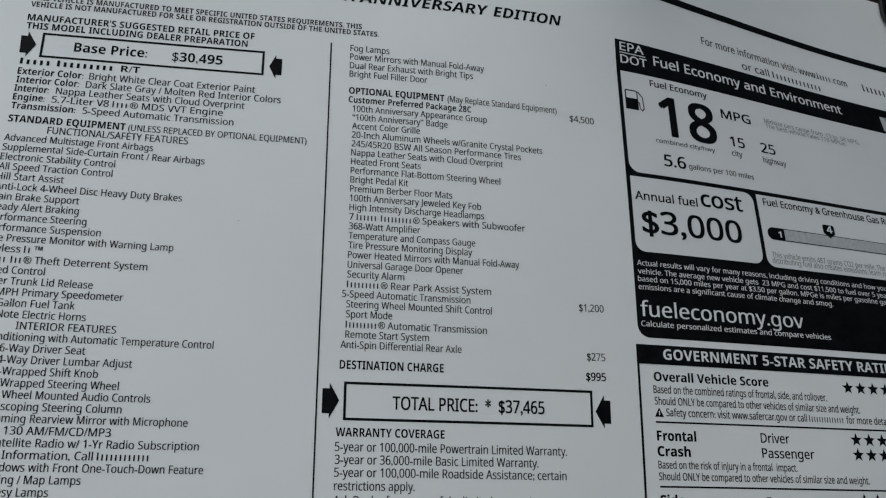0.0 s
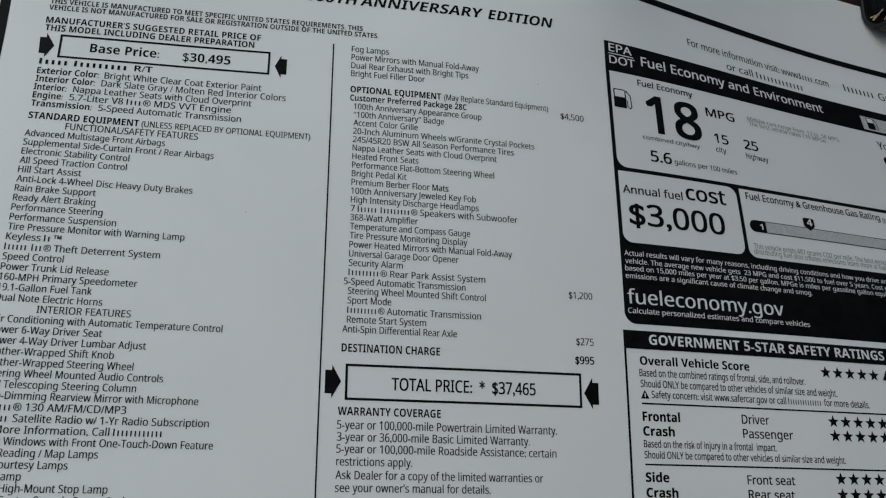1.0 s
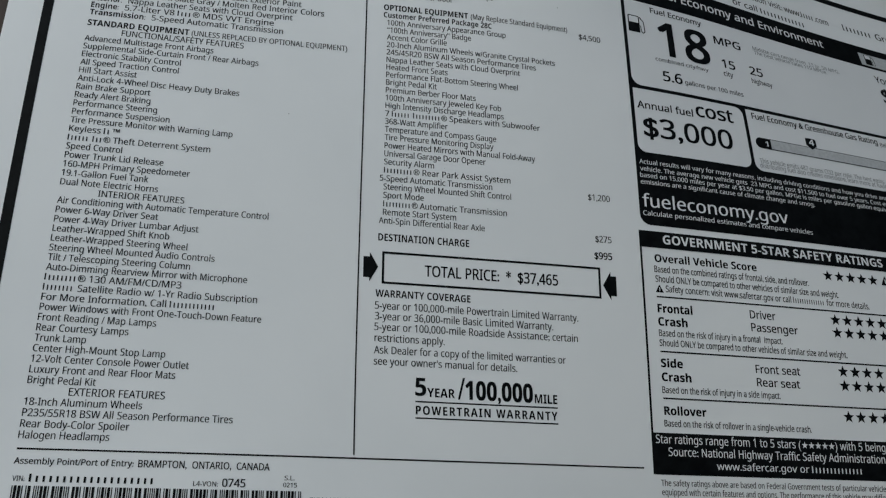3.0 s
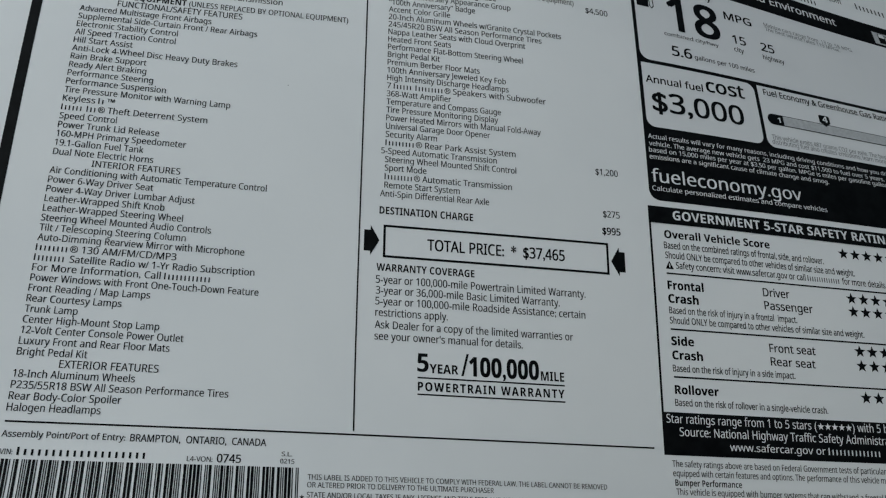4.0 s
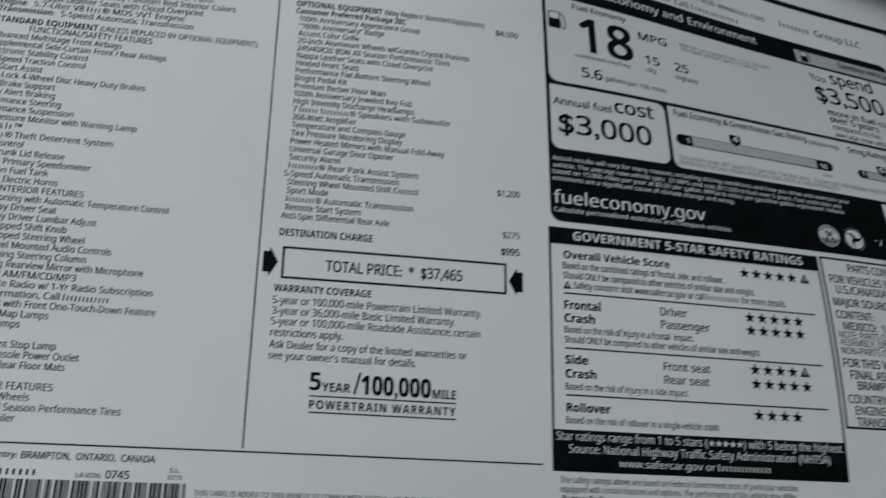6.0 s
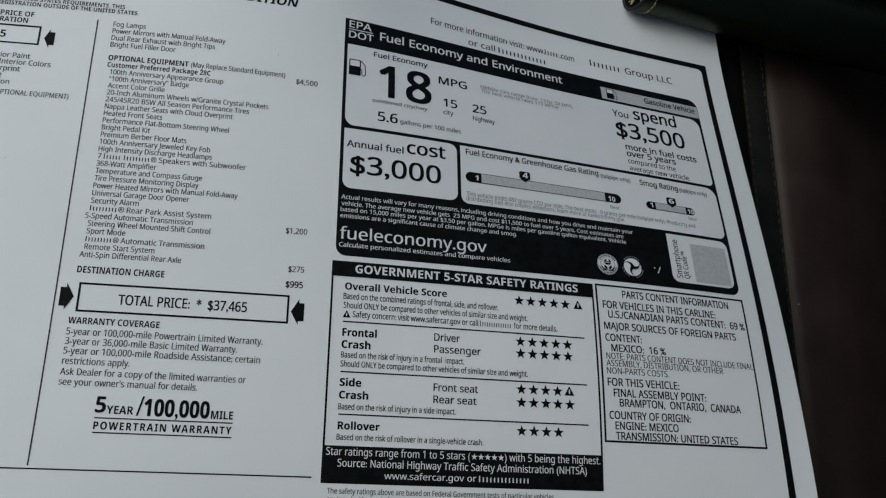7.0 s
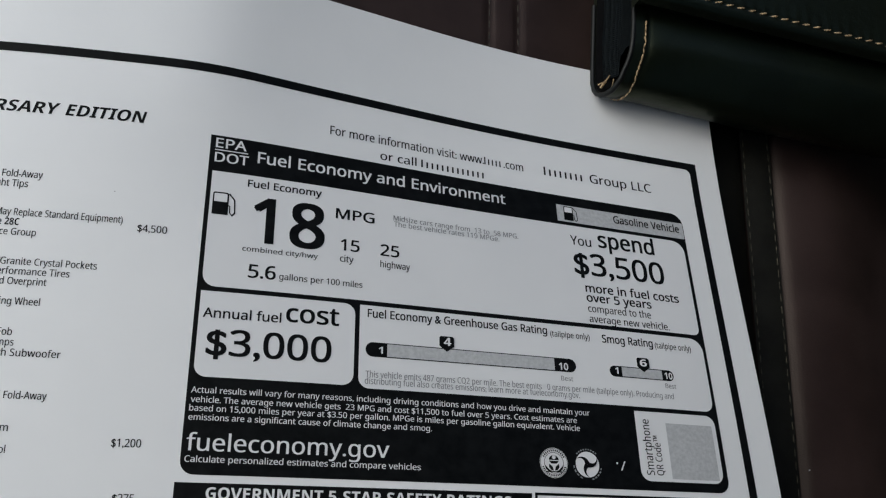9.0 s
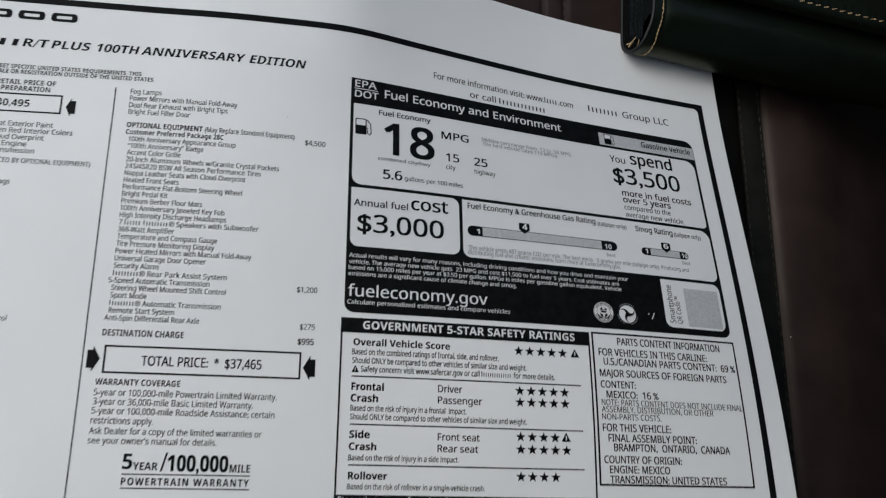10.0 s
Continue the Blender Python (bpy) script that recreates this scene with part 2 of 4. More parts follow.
def seat_cushion():
    thing = tagged(new("car_seat"), "maroon leather car seat with twin stitched seams under the sheet", "car seat")
    bm = bmesh.new()
    xs = [-0.42 + 0.012 * i for i in range(48)] + [0.156 + 0.0015 * i for i in range(140)] + [0.366 + 0.012 * i for i in range(24)]
    ys = [-0.36 + 0.015 * i for i in range(62)]
    grid = [[bm.verts.new((x, y, seat_height(x, y))) for y in ys] for x in xs]
    for i in range(len(xs) - 1):
        for j in range(len(ys) - 1):
            bm.faces.new((grid[i][j], grid[i + 1][j], grid[i + 1][j + 1], grid[i][j + 1]))
    rim = [e for e in bm.edges if e.is_boundary]
    low = bmesh.ops.extrude_edge_only(bm, edges=rim)["geom"]
    for v in low:
        if isinstance(v, bmesh.types.BMVert):
            v.co.z = -0.30
    bmesh.ops.recalc_face_normals(bm, faces=bm.faces)
    part("cushion", bm, MAROON, thing, smooth=True)
    # leather band sewn on the outer seam, and a strip painting the sheet's shade
    def over(x, y):
        if abs(x - SEAMS[2]) > 0.0070:
            return seat_height(x, y) + 0.0006
        base = 0.5 * (seat_height(SEAMS[2] - 0.0095, y) + seat_height(SEAMS[2] + 0.0095, y))
        return base + 0.0004 + 0.0006 * math.cos((x - SEAMS[2]) / 0.0070 * 1.5)

    for name, x0, x1, n, material, label in (
        ("shade_band", 0.262, SEAMS[2] - 0.0071, 16, SHADED_LEATHER, "dark leather strip painting the sheet's shade beside the seam"),
        ("seam_band", SEAMS[2] - 0.0069, SEAMS[2] + 0.0069, 12, SEAM_LEATHER, "narrow olive leather band along the seam"),
    ):
        bm = bmesh.new()
        grid = [[bm.verts.new((x0 + (x1 - x0) * k / n, -0.36 + 0.0095 * j, over(x0 + (x1 - x0) * k / n, -0.36 + 0.0095 * j))) for k in range(n + 1)] for j in range(96)]
        for a, b in zip(grid, grid[1:]):
            for k in range(n):
                bm.faces.new((a[k], a[k + 1], b[k + 1], b[k]))
        bmesh.ops.solidify(bm, geom=bm.faces[:], thickness=0.0014)
        part(name, bm, material, thing, label, smooth=True)
    for s in SEAMS[1:]:
        outer = s > 0.25
        for side in (-0.0058, 0.0058) if outer else (-0.0064, 0.0064):
            bm = bmesh.new()
            y = -0.05 if outer else 0.175
            level = over if outer else seat_height
            while y < 0.40:
                a = Vector((s + side, y, level(s + side, y) + 0.0002))
                b = Vector((s + side, y + 0.0038, level(s + side, y + 0.0038) + 0.0002))
                m = Matrix.Translation((a + b) / 2) @ (b - a).to_track_quat("Z", "Y").to_matrix().to_4x4()
                bmesh.ops.create_icosphere(bm, subdivisions=1, radius=0.5, matrix=m @ Matrix.Diagonal((0.0006, 0.0006, 0.0040, 1)))
                y += 0.0052
            part("seam_stitching", bm, DARK_THREAD, thing, "dull tan thread stitched along the seam")
    return thing


seat_cushion()


def slab(name, x0, y0, z0, x1, y1, z1, label, category, cover=None):
    bm = bmesh.new()
    bmesh.ops.create_cube(bm, size=1.0, matrix=Matrix.Translation(((x0 + x1) / 2, (y0 + y1) / 2, (z0 + z1) / 2)) @ Matrix.Diagonal((x1 - x0, y1 - y0, z1 - z0, 1)))
    bmesh.ops.bevel(bm, geom=bm.edges[:], offset=0.008, segments=2, affect="EDGES")
    tagged(part(name, bm, cover or CLOTH), label, category, kind="structure")


# floor, with unseen walls and roof added beside and behind the camera to shape light
slab("floor", -0.75, -0.75, -0.34, 0.71, 0.85, -0.303, "dark carpeted cabin floor under the seat", "floor")
slab("wall_east", 0.66, -0.75, -0.30, 0.71, 0.85, 0.40, "plain dark unseen wall added to block light from the right", "wall")
slab("ceiling", -0.20, -0.75, 0.74, 0.71, 0.38, 0.78, "plain grey unseen roof added to block and bounce skylight", "ceiling", ROOF_CLOTH)
slab("wall_south", -0.75, -0.75, -0.30, 0.657, -0.70, 0.735, "plain dark unseen wall added to block light from the front", "wall")

# ---- the sheet ----
sheet = tagged(new("window_sticker"), "large white printed price sheet lying curved on the seat", "price sheet")


def lay(bm, step=0.0025, lift=0.00006):
    """Cut a flat figure in u, v into small pieces and bend it onto the sheet."""
    if step:
        for axis in (0, 1):
            lo = min(v.co[axis] for v in bm.verts)
            hi = max(v.co[axis] for v in bm.verts)
            for k in range(math.floor(lo / step) + 1, math.ceil(hi / step)):
                at, no = [0, 0, 0], [0, 0, 0]
                at[axis], no[axis] = k * step, 1
                bmesh.ops.bisect_plane(bm, geom=bm.verts[:] + bm.edges[:] + bm.faces[:], plane_co=at, plane_no=no, dist=1e-7)
    for v in bm.verts:
        v.co = bend(v.co.x, v.co.y, lift + v.co.z)
    return bm


def paper():
    bm = bmesh.new()
    nu, nv = 166, 118
    rows = []
    for i in range(nu + 1):
        u = LEFT + (RIGHT - LEFT) * i / nu
        rows.append([bm.verts.new(bend(u, BOTTOM + (TOP - BOTTOM) * j / nv)) for j in range(nv + 1)])
    for i in range(nu):
        for j in range(nv):
            bm.faces.new((rows[i][j], rows[i + 1][j], rows[i + 1][j + 1], rows[i][j + 1]))
    bm.normal_update()
    low = bmesh.ops.extrude_face_region(bm, geom=bm.faces[:])
    for v in low["geom"]:
        if isinstance(v, bmesh.types.BMVert):
            v.co.z -= 0.0001
    bmesh.ops.recalc_face_normals(bm, faces=bm.faces)
    return part("paper", bm, PAPER, sheet, smooth=True)


paper()
holder = [sheet]  # what the next printed pieces belong to
INKS = {"ink": INK, "white": REVERSED, "grey": HALFTONE, "pale": PALE}
LAYER = 0.00009


def figure(name, points, ink="ink", level=1, holes=(), step=0.0025, label=""):
    """A flat printed figure from its outline in millimetres."""
    bm = bmesh.new()
    bm.faces.new([bm.verts.new((x / 1000, y / 1000, 0)) for x, y in points])
    if holes:
        edges = bm.edges[:]
        bmesh.ops.delete(bm, geom=bm.faces[:], context="FACES_ONLY")
        for hole in holes:
            vs = [bm.verts.new((x / 1000, y / 1000, 0)) for x, y in hole]
            edges += [bm.edges.new((vs[i], vs[i - 1])) for i in range(len(vs))]
        bmesh.ops.triangle_fill(bm, edges=edges, use_beauty=True, normal=(0, 0, 1))
    for f in bm.faces:
        f.normal_update()
        if f.normal.z < 0:
            f.normal_flip()
    return part(name, lay(bm, step, LAYER * level), INKS[ink], holder[0], label)


def rounded(x0, y0, x1, y1, r=(0, 0, 0, 0)):
    """Outline of a box, corner radii from the upper left one clockwise."""
    pts = []
    for (cx, cy, a0), q in zip(((x0, y1, 180), (x1, y1, 90), (x1, y0, 0), (x0, y0, 270)), r):
        sx, sy = (1 if cx == x0 else -1), (1 if cy == y0 else -1)
        if q <= 0:
            pts.append((cx, cy))
            continue
        for k in range(7):
            a = radians(a0 - 15 * k)
            pts.append((cx + sx * q + q * math.cos(a), cy + sy * q + q * math.sin(a)))
    return pts


def frame_box(name, x0, y0, x1, y1, w, ink="ink", level=1, r=0.0, label=""):
    inner = rounded(x0 + w, y0 + w, x1 - w, y1 - w, (r,) * 4)
    return figure(name, rounded(x0, y0, x1, y1), ink, level, [inner], label=label)



def bend_all(points, lift):
    """bend() for an array of points."""
    a, b = waves((points[:, 0] - 0.083) / 0.22, 8), waves((points[:, 1] - 0.045) / 0.15, 4)
    x = points[:, 0] + 0.001 * sum(c * a[i] * b[j] for c, (i, j) in zip(CX, PLANE_TERMS))
    y = points[:, 1] + 0.001 * sum(c * a[i] * b[j] for c, (i, j) in zip(CY, PLANE_TERMS))
    z = 0.001 * sum(c * a[i] * b[j] for c, (i, j) in zip(CZ, LIFT_TERMS))
    return np.stack([x, y, z + lift + crease(points[:, 0], points[:, 1])], 1)


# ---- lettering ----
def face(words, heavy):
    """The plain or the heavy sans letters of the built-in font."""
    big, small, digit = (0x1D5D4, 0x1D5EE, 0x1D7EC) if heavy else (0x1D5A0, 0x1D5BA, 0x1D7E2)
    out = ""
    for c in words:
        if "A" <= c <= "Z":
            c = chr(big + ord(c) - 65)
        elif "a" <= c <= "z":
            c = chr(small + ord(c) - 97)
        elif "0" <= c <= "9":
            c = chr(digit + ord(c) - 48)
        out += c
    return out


def flat_text(words):
    """Corners and faces of words at size 1, with the baseline at 0."""
    curve = bpy.data.curves.new("lettering", "FONT")
    curve.body, curve.size, curve.resolution_u = words, 1.0, 3
    ob = bpy.data.objects.new("lettering", curve)
    me = bpy.data.meshes.new_from_object(ob)
    co = np.array([v.co[:2] for v in me.vertices]).reshape(-1, 2)
    faces = [tuple(p.vertices) for p in me.polygons]
    bpy.data.objects.remove(ob)
    bpy.data.curves.remove(curve)
    bpy.data.meshes.remove(me)
    return co, faces


GLYPHS = {}


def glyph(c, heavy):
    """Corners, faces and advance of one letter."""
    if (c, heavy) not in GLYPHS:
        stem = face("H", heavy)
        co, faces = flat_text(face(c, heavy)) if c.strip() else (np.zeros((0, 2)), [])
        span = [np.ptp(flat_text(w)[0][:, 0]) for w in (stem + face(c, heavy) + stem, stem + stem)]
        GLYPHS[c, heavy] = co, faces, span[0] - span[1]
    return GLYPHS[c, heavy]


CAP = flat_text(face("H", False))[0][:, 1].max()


def line(words, u0, u1, v, cap, bold=0, ink="ink", level=1, shear=0.0, upright=False, gap=0.0):
    """One printed line from u0 to u1 (mm) on the baseline v. Each ~ is a plain bar."""
    heavy = bold >= 1
    spread = 0.006 * (bold - 1) if heavy else 0.0102 + 0.013 * bold
    shifts = [(0, 0)] if spread < 0.003 else [(-spread, 0), (spread, 0)] if spread < 0.0125 else [(-spread, -0.6 * spread), (spread, 0.6 * spread), (-spread, 0.6 * spread), (spread, -0.6 * spread)]
    blocks, faces, x, n, last = [], [], 0.0, 0, ""
    for c in words:
        if c == "~":
            top = (0.74 if last == "~" else 0.96) * CAP
            wide = 0.20 if heavy else 0.13
            shapes = [(np.array([(0.0, 0.0), (wide, 0.0), (wide, top), (0.0, top)]), [(0, 1, 2, 3)], 0.48 if heavy else 0.40, (0, 0), 0)]
        else:
            shapes = [(*glyph(c, heavy), move, k) for k, move in enumerate(shifts)]
        for co, fs, step, move, k in shapes:
            if len(co):
                blocks.append(np.column_stack([co[:, 0] + x + move[0], co[:, 1] + move[1], np.full(len(co), k * 0.000004)]))
                faces += [tuple(i + n for i in f) for f in fs]
                n += len(co)
        x += step + gap
        last = c
    flat = np.concatenate(blocks)
    rise = flat[:, 2].copy()
    flat[:, 0] -= flat[:, 0].min()
    flat[:, 0] *= (u1 - u0) / flat[:, 0].max()
    flat[:, 1] *= cap / CAP
    flat[:, 0] += shear * flat[:, 1]
    if upright:
        flat = np.stack([upright - flat[:, 1], flat[:, 0] + v], 1) / 1000
    else:
        flat = np.stack([flat[:, 0] + u0, flat[:, 1] + v], 1) / 1000
    me = bpy.data.meshes.new("printed_line")
    if cap > 3.2:
        me.from_pydata(np.column_stack([flat, rise]).tolist(), [], faces)
        bm = bmesh.new()
        bm.from_mesh(me)
        bpy.data.meshes.remove(me)
        return part("printed_line", lay(bm, 0.0025, LAYER * level), INKS[ink], holder[0])
    me.from_pydata(bend_all(flat, LAYER * level + rise).tolist(), [], faces)
    me.materials.append(INKS[ink])
    ob = new("printed_line", me)
    ob.parent = holder[0]
    return ob


def star(u, v, r, ink="ink", level=1):
    pts = [((r if k % 2 == 0 else 0.42 * r) * math.sin(radians(36 * k)) + u, (r if k % 2 == 0 else 0.42 * r) * math.cos(radians(36 * k)) + v) for k in range(10)]
    return figure("star", pts, ink, level, step=0)


def box(name, x0, y0, x1, y1, ink="ink", level=1, r=(0, 0, 0, 0), label=""):
    return figure(name, rounded(x0, y0, x1, y1, r), ink, level, label=label)


def disc(name, u, v, r, ink, level, n=28):
    return figure(name, [(u + r * math.cos(math.tau * k / n), v + r * math.sin(math.tau * k / n)) for k in range(n)], ink, level)


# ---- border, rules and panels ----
frame_box("border", -114.0, -106.0, 279.9, 149.0, 3.1, r=2.4, label="thick black printed border")
box("column_rule", -7.75, -65.0, -7.3, 109.0)
box("foot_rule", -99.2, -66.25, 86.8, -65.75)
for k in range(5):
    a = -90.1 + 13.2 * k
    figure("emblem_shape", rounded(a, 137.9, a + 10.6, 142.0, (1.4, 1.4, 1.4, 1.4)), holes=[rounded(a + 2.2, 139.2, a + 8.4, 140.7, (0.5, 0.5, 0.5, 0.5))])

frame_box("price_box", -94.2, 95.3, -28.1, 103.9, 0.7)
figure("arrow", [(-100.2, 102.4), (-98.3, 102.4), (-98.3, 104.0), (-95.6, 99.6), (-98.1, 95.0), (-98.1, 96.4), (-99.9, 96.4)])
figure("arrow", [(-26.5, 98.7), (-24.5, 102.9), (-24.5, 101.6), (-22.6, 101.6), (-22.6, 95.8), (-24.4, 95.8), (-24.4, 94.4)])
frame_box("price_box", 0.0, -10.9, 74.8, 0.0, 0.75)
figure("arrow", [(-6.0, -2.1), (-4.0, -2.1), (-4.0, -0.5), (-1.2, -5.4), (-4.0, -10.5), (-4.0, -9.1), (-6.0, -9.1)])
figure("arrow", [(75.6, -6.2), (78.5, -1.2), (78.5, -2.8), (80.5, -2.8), (80.5, -9.7), (78.4, -9.7), (78.4, -11.2)])
figure("slash", [(24.7, -47.0), (25.4, -47.0), (27.1, -40.1), (26.4, -40.1)])
for v in (-48.2, -53.25):
    box("warranty_rule", 11.2, v - 0.22, 57.8, v + 0.22)


def barcode():
    """Groups of five bars, two of them wide, with one wide gap in each group."""
    rng = random.Random(7)
    u = -98.9
    for group in range(19):
        wide, gap = rng.sample(range(5), 2), rng.randrange(4)
        for k in range(5):
            w = 0.72 if k in wide else 0.275
            figure("barcode_bar", [(u, -88.7), (u + w, -88.7), (u + w, -75.9), (u, -75.9)], step=0.006)
            u += w + (0.72 if k == gap else 0.262)


barcode()

# fuel economy panel
fuel_panel = box("fuel_panel", 91.1, 17.3, 269.3, 124.2, r=(0, 5, 4, 4), label="black fuel economy panel with white boxes")
holder[0] = fuel_panel
box("panel_box", 92.5, 73.5, 267.9, 111.9, "white", 2, (0, 5, 2.5, 4))
box("panel_box", 92.5, 45.6, 140.5, 72.0, "white", 2, (0, 3.5, 3.5, 3.5))
box("panel_box", 142.0, 45.0, 268.0, 72.0, "white", 2, (0, 5, 3.5, 3.5))
box("panel_box", 236.4, 20.3, 267.5, 43.5, "white", 2, (0, 3.5, 3.5, 3.5))
box("fuel_strip", 215.4, 113.3, 269.0, 120.2, "grey", 2)
box("agency_rule", 92.6, 119.05, 103.2, 119.4, "white", 2)
box("code_patch", 247.8, 21.3, 265.9, 39.9, "grey", 3)


def pump(u, v, s, level):
    box("pump_icon", u, v, u + 5.0 * s, v + 7.6 * s, "ink", level, (0.7 * s,) * 2 + (0.1, 0.1))
    box("pump_icon", u + 0.45 * s, v + 4.3 * s, u + 4.5 * s, v + 7.1 * s, "white", level + 1, (0.4 * s, 0.4 * s, 0, 0))
    hose = [(5.0, 7.0), (6.6, 5.2), (6.9, 1.0), (6.3, 0.2), (5.7, 0.9), (5.6, 3.2), (5.0, 3.4), (5.0, 3.0), (5.3, 2.9), (5.35, 0.8), (6.3, -0.3), (7.3, 0.8), (7.0, 5.4), (5.2, 7.5)]
    figure("pump_hose", [(u + x * s, v + y * s) for x, y in hose], "ink", level, step=0)


pump(93.4, 97.2, 1.0, 3)
pump(218.2, 114.0, 0.76, 3)


def slider(u0, u1, a, b, y0, y1, mark, my, mw):
    h = (y1 - y0) / 2
    box("rating_bar", u0, y0, u1, y1, "ink", 3, (h, h, h, h))
    box("rating_scale", a, y0 + 0.3, b, y1 - 0.3, "grey", 4)
    w = mw / 2
    figure("rating_mark", [(mark - w, my - 3.3), (mark, my - 5.2), (mark + w, my - 3.3), (mark + w, my - 0.5), (mark + w - 0.5, my), (mark - w + 0.5, my), (mark - w, my - 0.5)], "ink", 5)


slider(144.1, 216.5, 151.1, 208.6, 55.2, 59.9, 170.9, 63.9, 5.0)
slider(229.0, 253.9, 233.7, 249.3, 55.0, 58.9, 242.3, 62.6, 4.8)

# seals
def ring(name, u, v, r, w, ink, level):
    circle = [(math.cos(math.tau * k / 36), math.sin(math.tau * k / 36)) for k in range(36)]
    figure(name, [(u + r * c, v + r * s) for c, s in circle], ink, level, [[(u + (r - w) * c, v + (r - w) * s) for c, s in circle]])


def ring_bars(u, v, r, h, ink, level, spans):
    """Small bars round a ring, for lettering too small to read."""
    for a0, a1, n in spans:
        for k in range(n):
            a, w = radians(a0 + (a1 - a0) * k / (n - 1)), 0.30 * radians(abs(a1 - a0)) / (n - 1)
            figure("seal_bar", [(u + q * math.cos(a + e), v + q * math.sin(a + e)) for q, e in ((r, -w), (r + h, -w), (r + h, w), (r, w))], ink, level, step=0)


U1, V1 = 205.82, 24.81
disc("seal", U1, V1, 4.78, "white", 2)
ring("seal_ring", U1, V1, 0.97 * 4.78, 0.14, "ink", 3)
ring("seal_ring", U1, V1, 0.70 * 4.78, 0.16, "ink", 3)
ring_bars(U1, V1, 0.76 * 4.78, 0.65, "ink", 3, ((150, 30, 13), (200, 340, 17)))
figure("seal_shape", [(U1 + 1.7 * math.cos(radians(a)), V1 + 0.9 + 1.5 * math.sin(radians(a))) for a in range(0, 181, 15)], "ink", 3, step=0)
disc("seal_shape", U1, V1 + 1.75, 0.62, "white", 4, 12)
figure("seal_shape", [(U1 + 1.7, V1 + 0.65), (U1 - 1.7, V1 + 0.65), (U1 - 0.9, V1 - 0.25), (U1 + 0.9, V1 - 0.25)], "ink", 3, step=0)
for side in (-1, 1):
    for leaf in (((0.2, -2.5), (0.5, -1.2), (1.6, -0.3), (1.8, -1.3), (1.2, -2.2)), ((0.6, -2.6), (1.6, -2.2), (3.1, -0.7), (2.9, -1.9), (2.0, -2.7))):
        figure("seal_shape", [(U1 + side * x, V1 + y) for x, y in leaf], "ink", 3, step=0)
figure("seal_shape", [(U1 - 2.6, V1 - 2.95), (U1 + 2.6, V1 - 2.95), (U1 + 2.4, V1 - 2.6), (U1 - 2.4, V1 - 2.6)], "ink", 3, step=0)

U2, V2 = 217.44, 24.75
disc("seal", U2, V2, 4.11, "white", 2)
for k in range(3):
    # a blade that swings round as it narrows towards the rim
    spine = [(r, radians(100 + 120 * k) + 0.95 * (r / 4.11) ** 1.6, 0.78 * (1 - r / 4.11) ** 0.8 + 0.10) for r in (4.11 * n / 8 for n in range(9))]
    one = [(U2 + r * math.cos(a) - w * math.sin(a), V2 + r * math.sin(a) + w * math.cos(a)) for r, a, w in spine]
    two = [(U2 + r * math.cos(a) + w * math.sin(a), V2 + r * math.sin(a) - w * math.cos(a)) for r, a, w in spine]
    figure("seal_blade", one + two[::-1], "ink", 3 + k, step=0)
ring_bars(U2, V2, 1.12 * 4.11, 0.45, "pale", 2, ((135, 50, 9), (190, 240, 4), (290, 345, 5)))
disc("seal_mark", 228.03, 25.65, 0.35, "white", 2, 10)
figure("seal_mark", [(229.97 + x, 24.83 + y) for x, y in ((-0.8, -1.5), (-0.3, -1.5), (1.1, 1.5), (0.7, 1.6))], "white", 2, step=0)

# safety ratings box
holder[0] = sheet
ratings = frame_box("ratings_frame", 90.1, -67.9, 197.9, 15.1, 0.75, label="black ruled box of star ratings")
holder[0] = ratings
box("ratings_head", 90.4, 9.0, 197.6, 14.8, "ink", 2)
box("ratings_foot", 90.4, -67.6, 197.6, -54.6, "ink", 2)
for v in (-8.65, -27.65, -43.3):
    box("ratings_rule", 95.2, v - 0.26, 192.5, v + 0.26)
for v, n in ((4.9, 5), (-11.95, 5), (-16.7, 5), (-30.75, 4), (-35.8, 5), (-46.6, 4)):
    for k in range(n):
        star(165.4 + 4.92 * k, v, 2.25)
for u, v, r in ((190.6, 5.0, 2.0), (185.0, -30.6, 2.0), (96.5, -5.9, 1.5)):
    figure("warning_triangle", [(u - r, v - 0.8 * r), (u + r, v - 0.8 * r), (u + 0.1, v + r), (u - 0.1, v + r)], "ink", 1, step=0)
    figure("warning_mark", [(u - 0.12 * r, v - 0.45 * r), (u + 0.12 * r, v - 0.45 * r), (u + 0.12 * r, v + 0.4 * r), (u - 0.12 * r, v + 0.4 * r)], "white", 2, step=0)

holder[0] = sheet
content = frame_box("content_frame", 198.9, -49.5, 270.0, 15.4, 0.8)


# heading
line("~~~~~~~~~~", -97.0, -49.3, 125.13, 4.2, bold=1, shear=0.22)
line("R/T", -47.1, -37.3, 125.13, 3.70, bold=1.6, shear=0.22)
line("PLUS", -35.6, -20.4, 125.13, 3.73, bold=1.6, shear=0.22)
line("100TH", -17.8, -0.7, 125.13, 3.80, bold=1.6, shear=0.22)
line("ANNIVERSARY", 0.9, 43.7, 125.13, 3.86, bold=1.6, shear=0.22)
line("EDITION", 46.3, 69.9, 125.13, 3.90, bold=1.6, shear=0.22)
line("THIS VEHICLE IS MANUFACTURED TO MEET SPECIFIC UNITED STATES REQUIREMENTS. THIS", -98.9, 2.1, 114.96, 1.84, bold=1)
line("VEHICLE IS NOT MANUFACTURED FOR SALE OR REGISTRATION OUTSIDE OF THE UNITED STATES.", -99.0, 7.6, 112.63, 1.84, bold=1)
line("MANUFACTURER'S SUGGESTED RETAIL PRICE OF", -99.3, -31.6, 107.84, 2.20, bold=1)
line("THIS MODEL INCLUDING DEALER PREPARATION", -99.2, -33.6, 104.96, 2.21, bold=1)
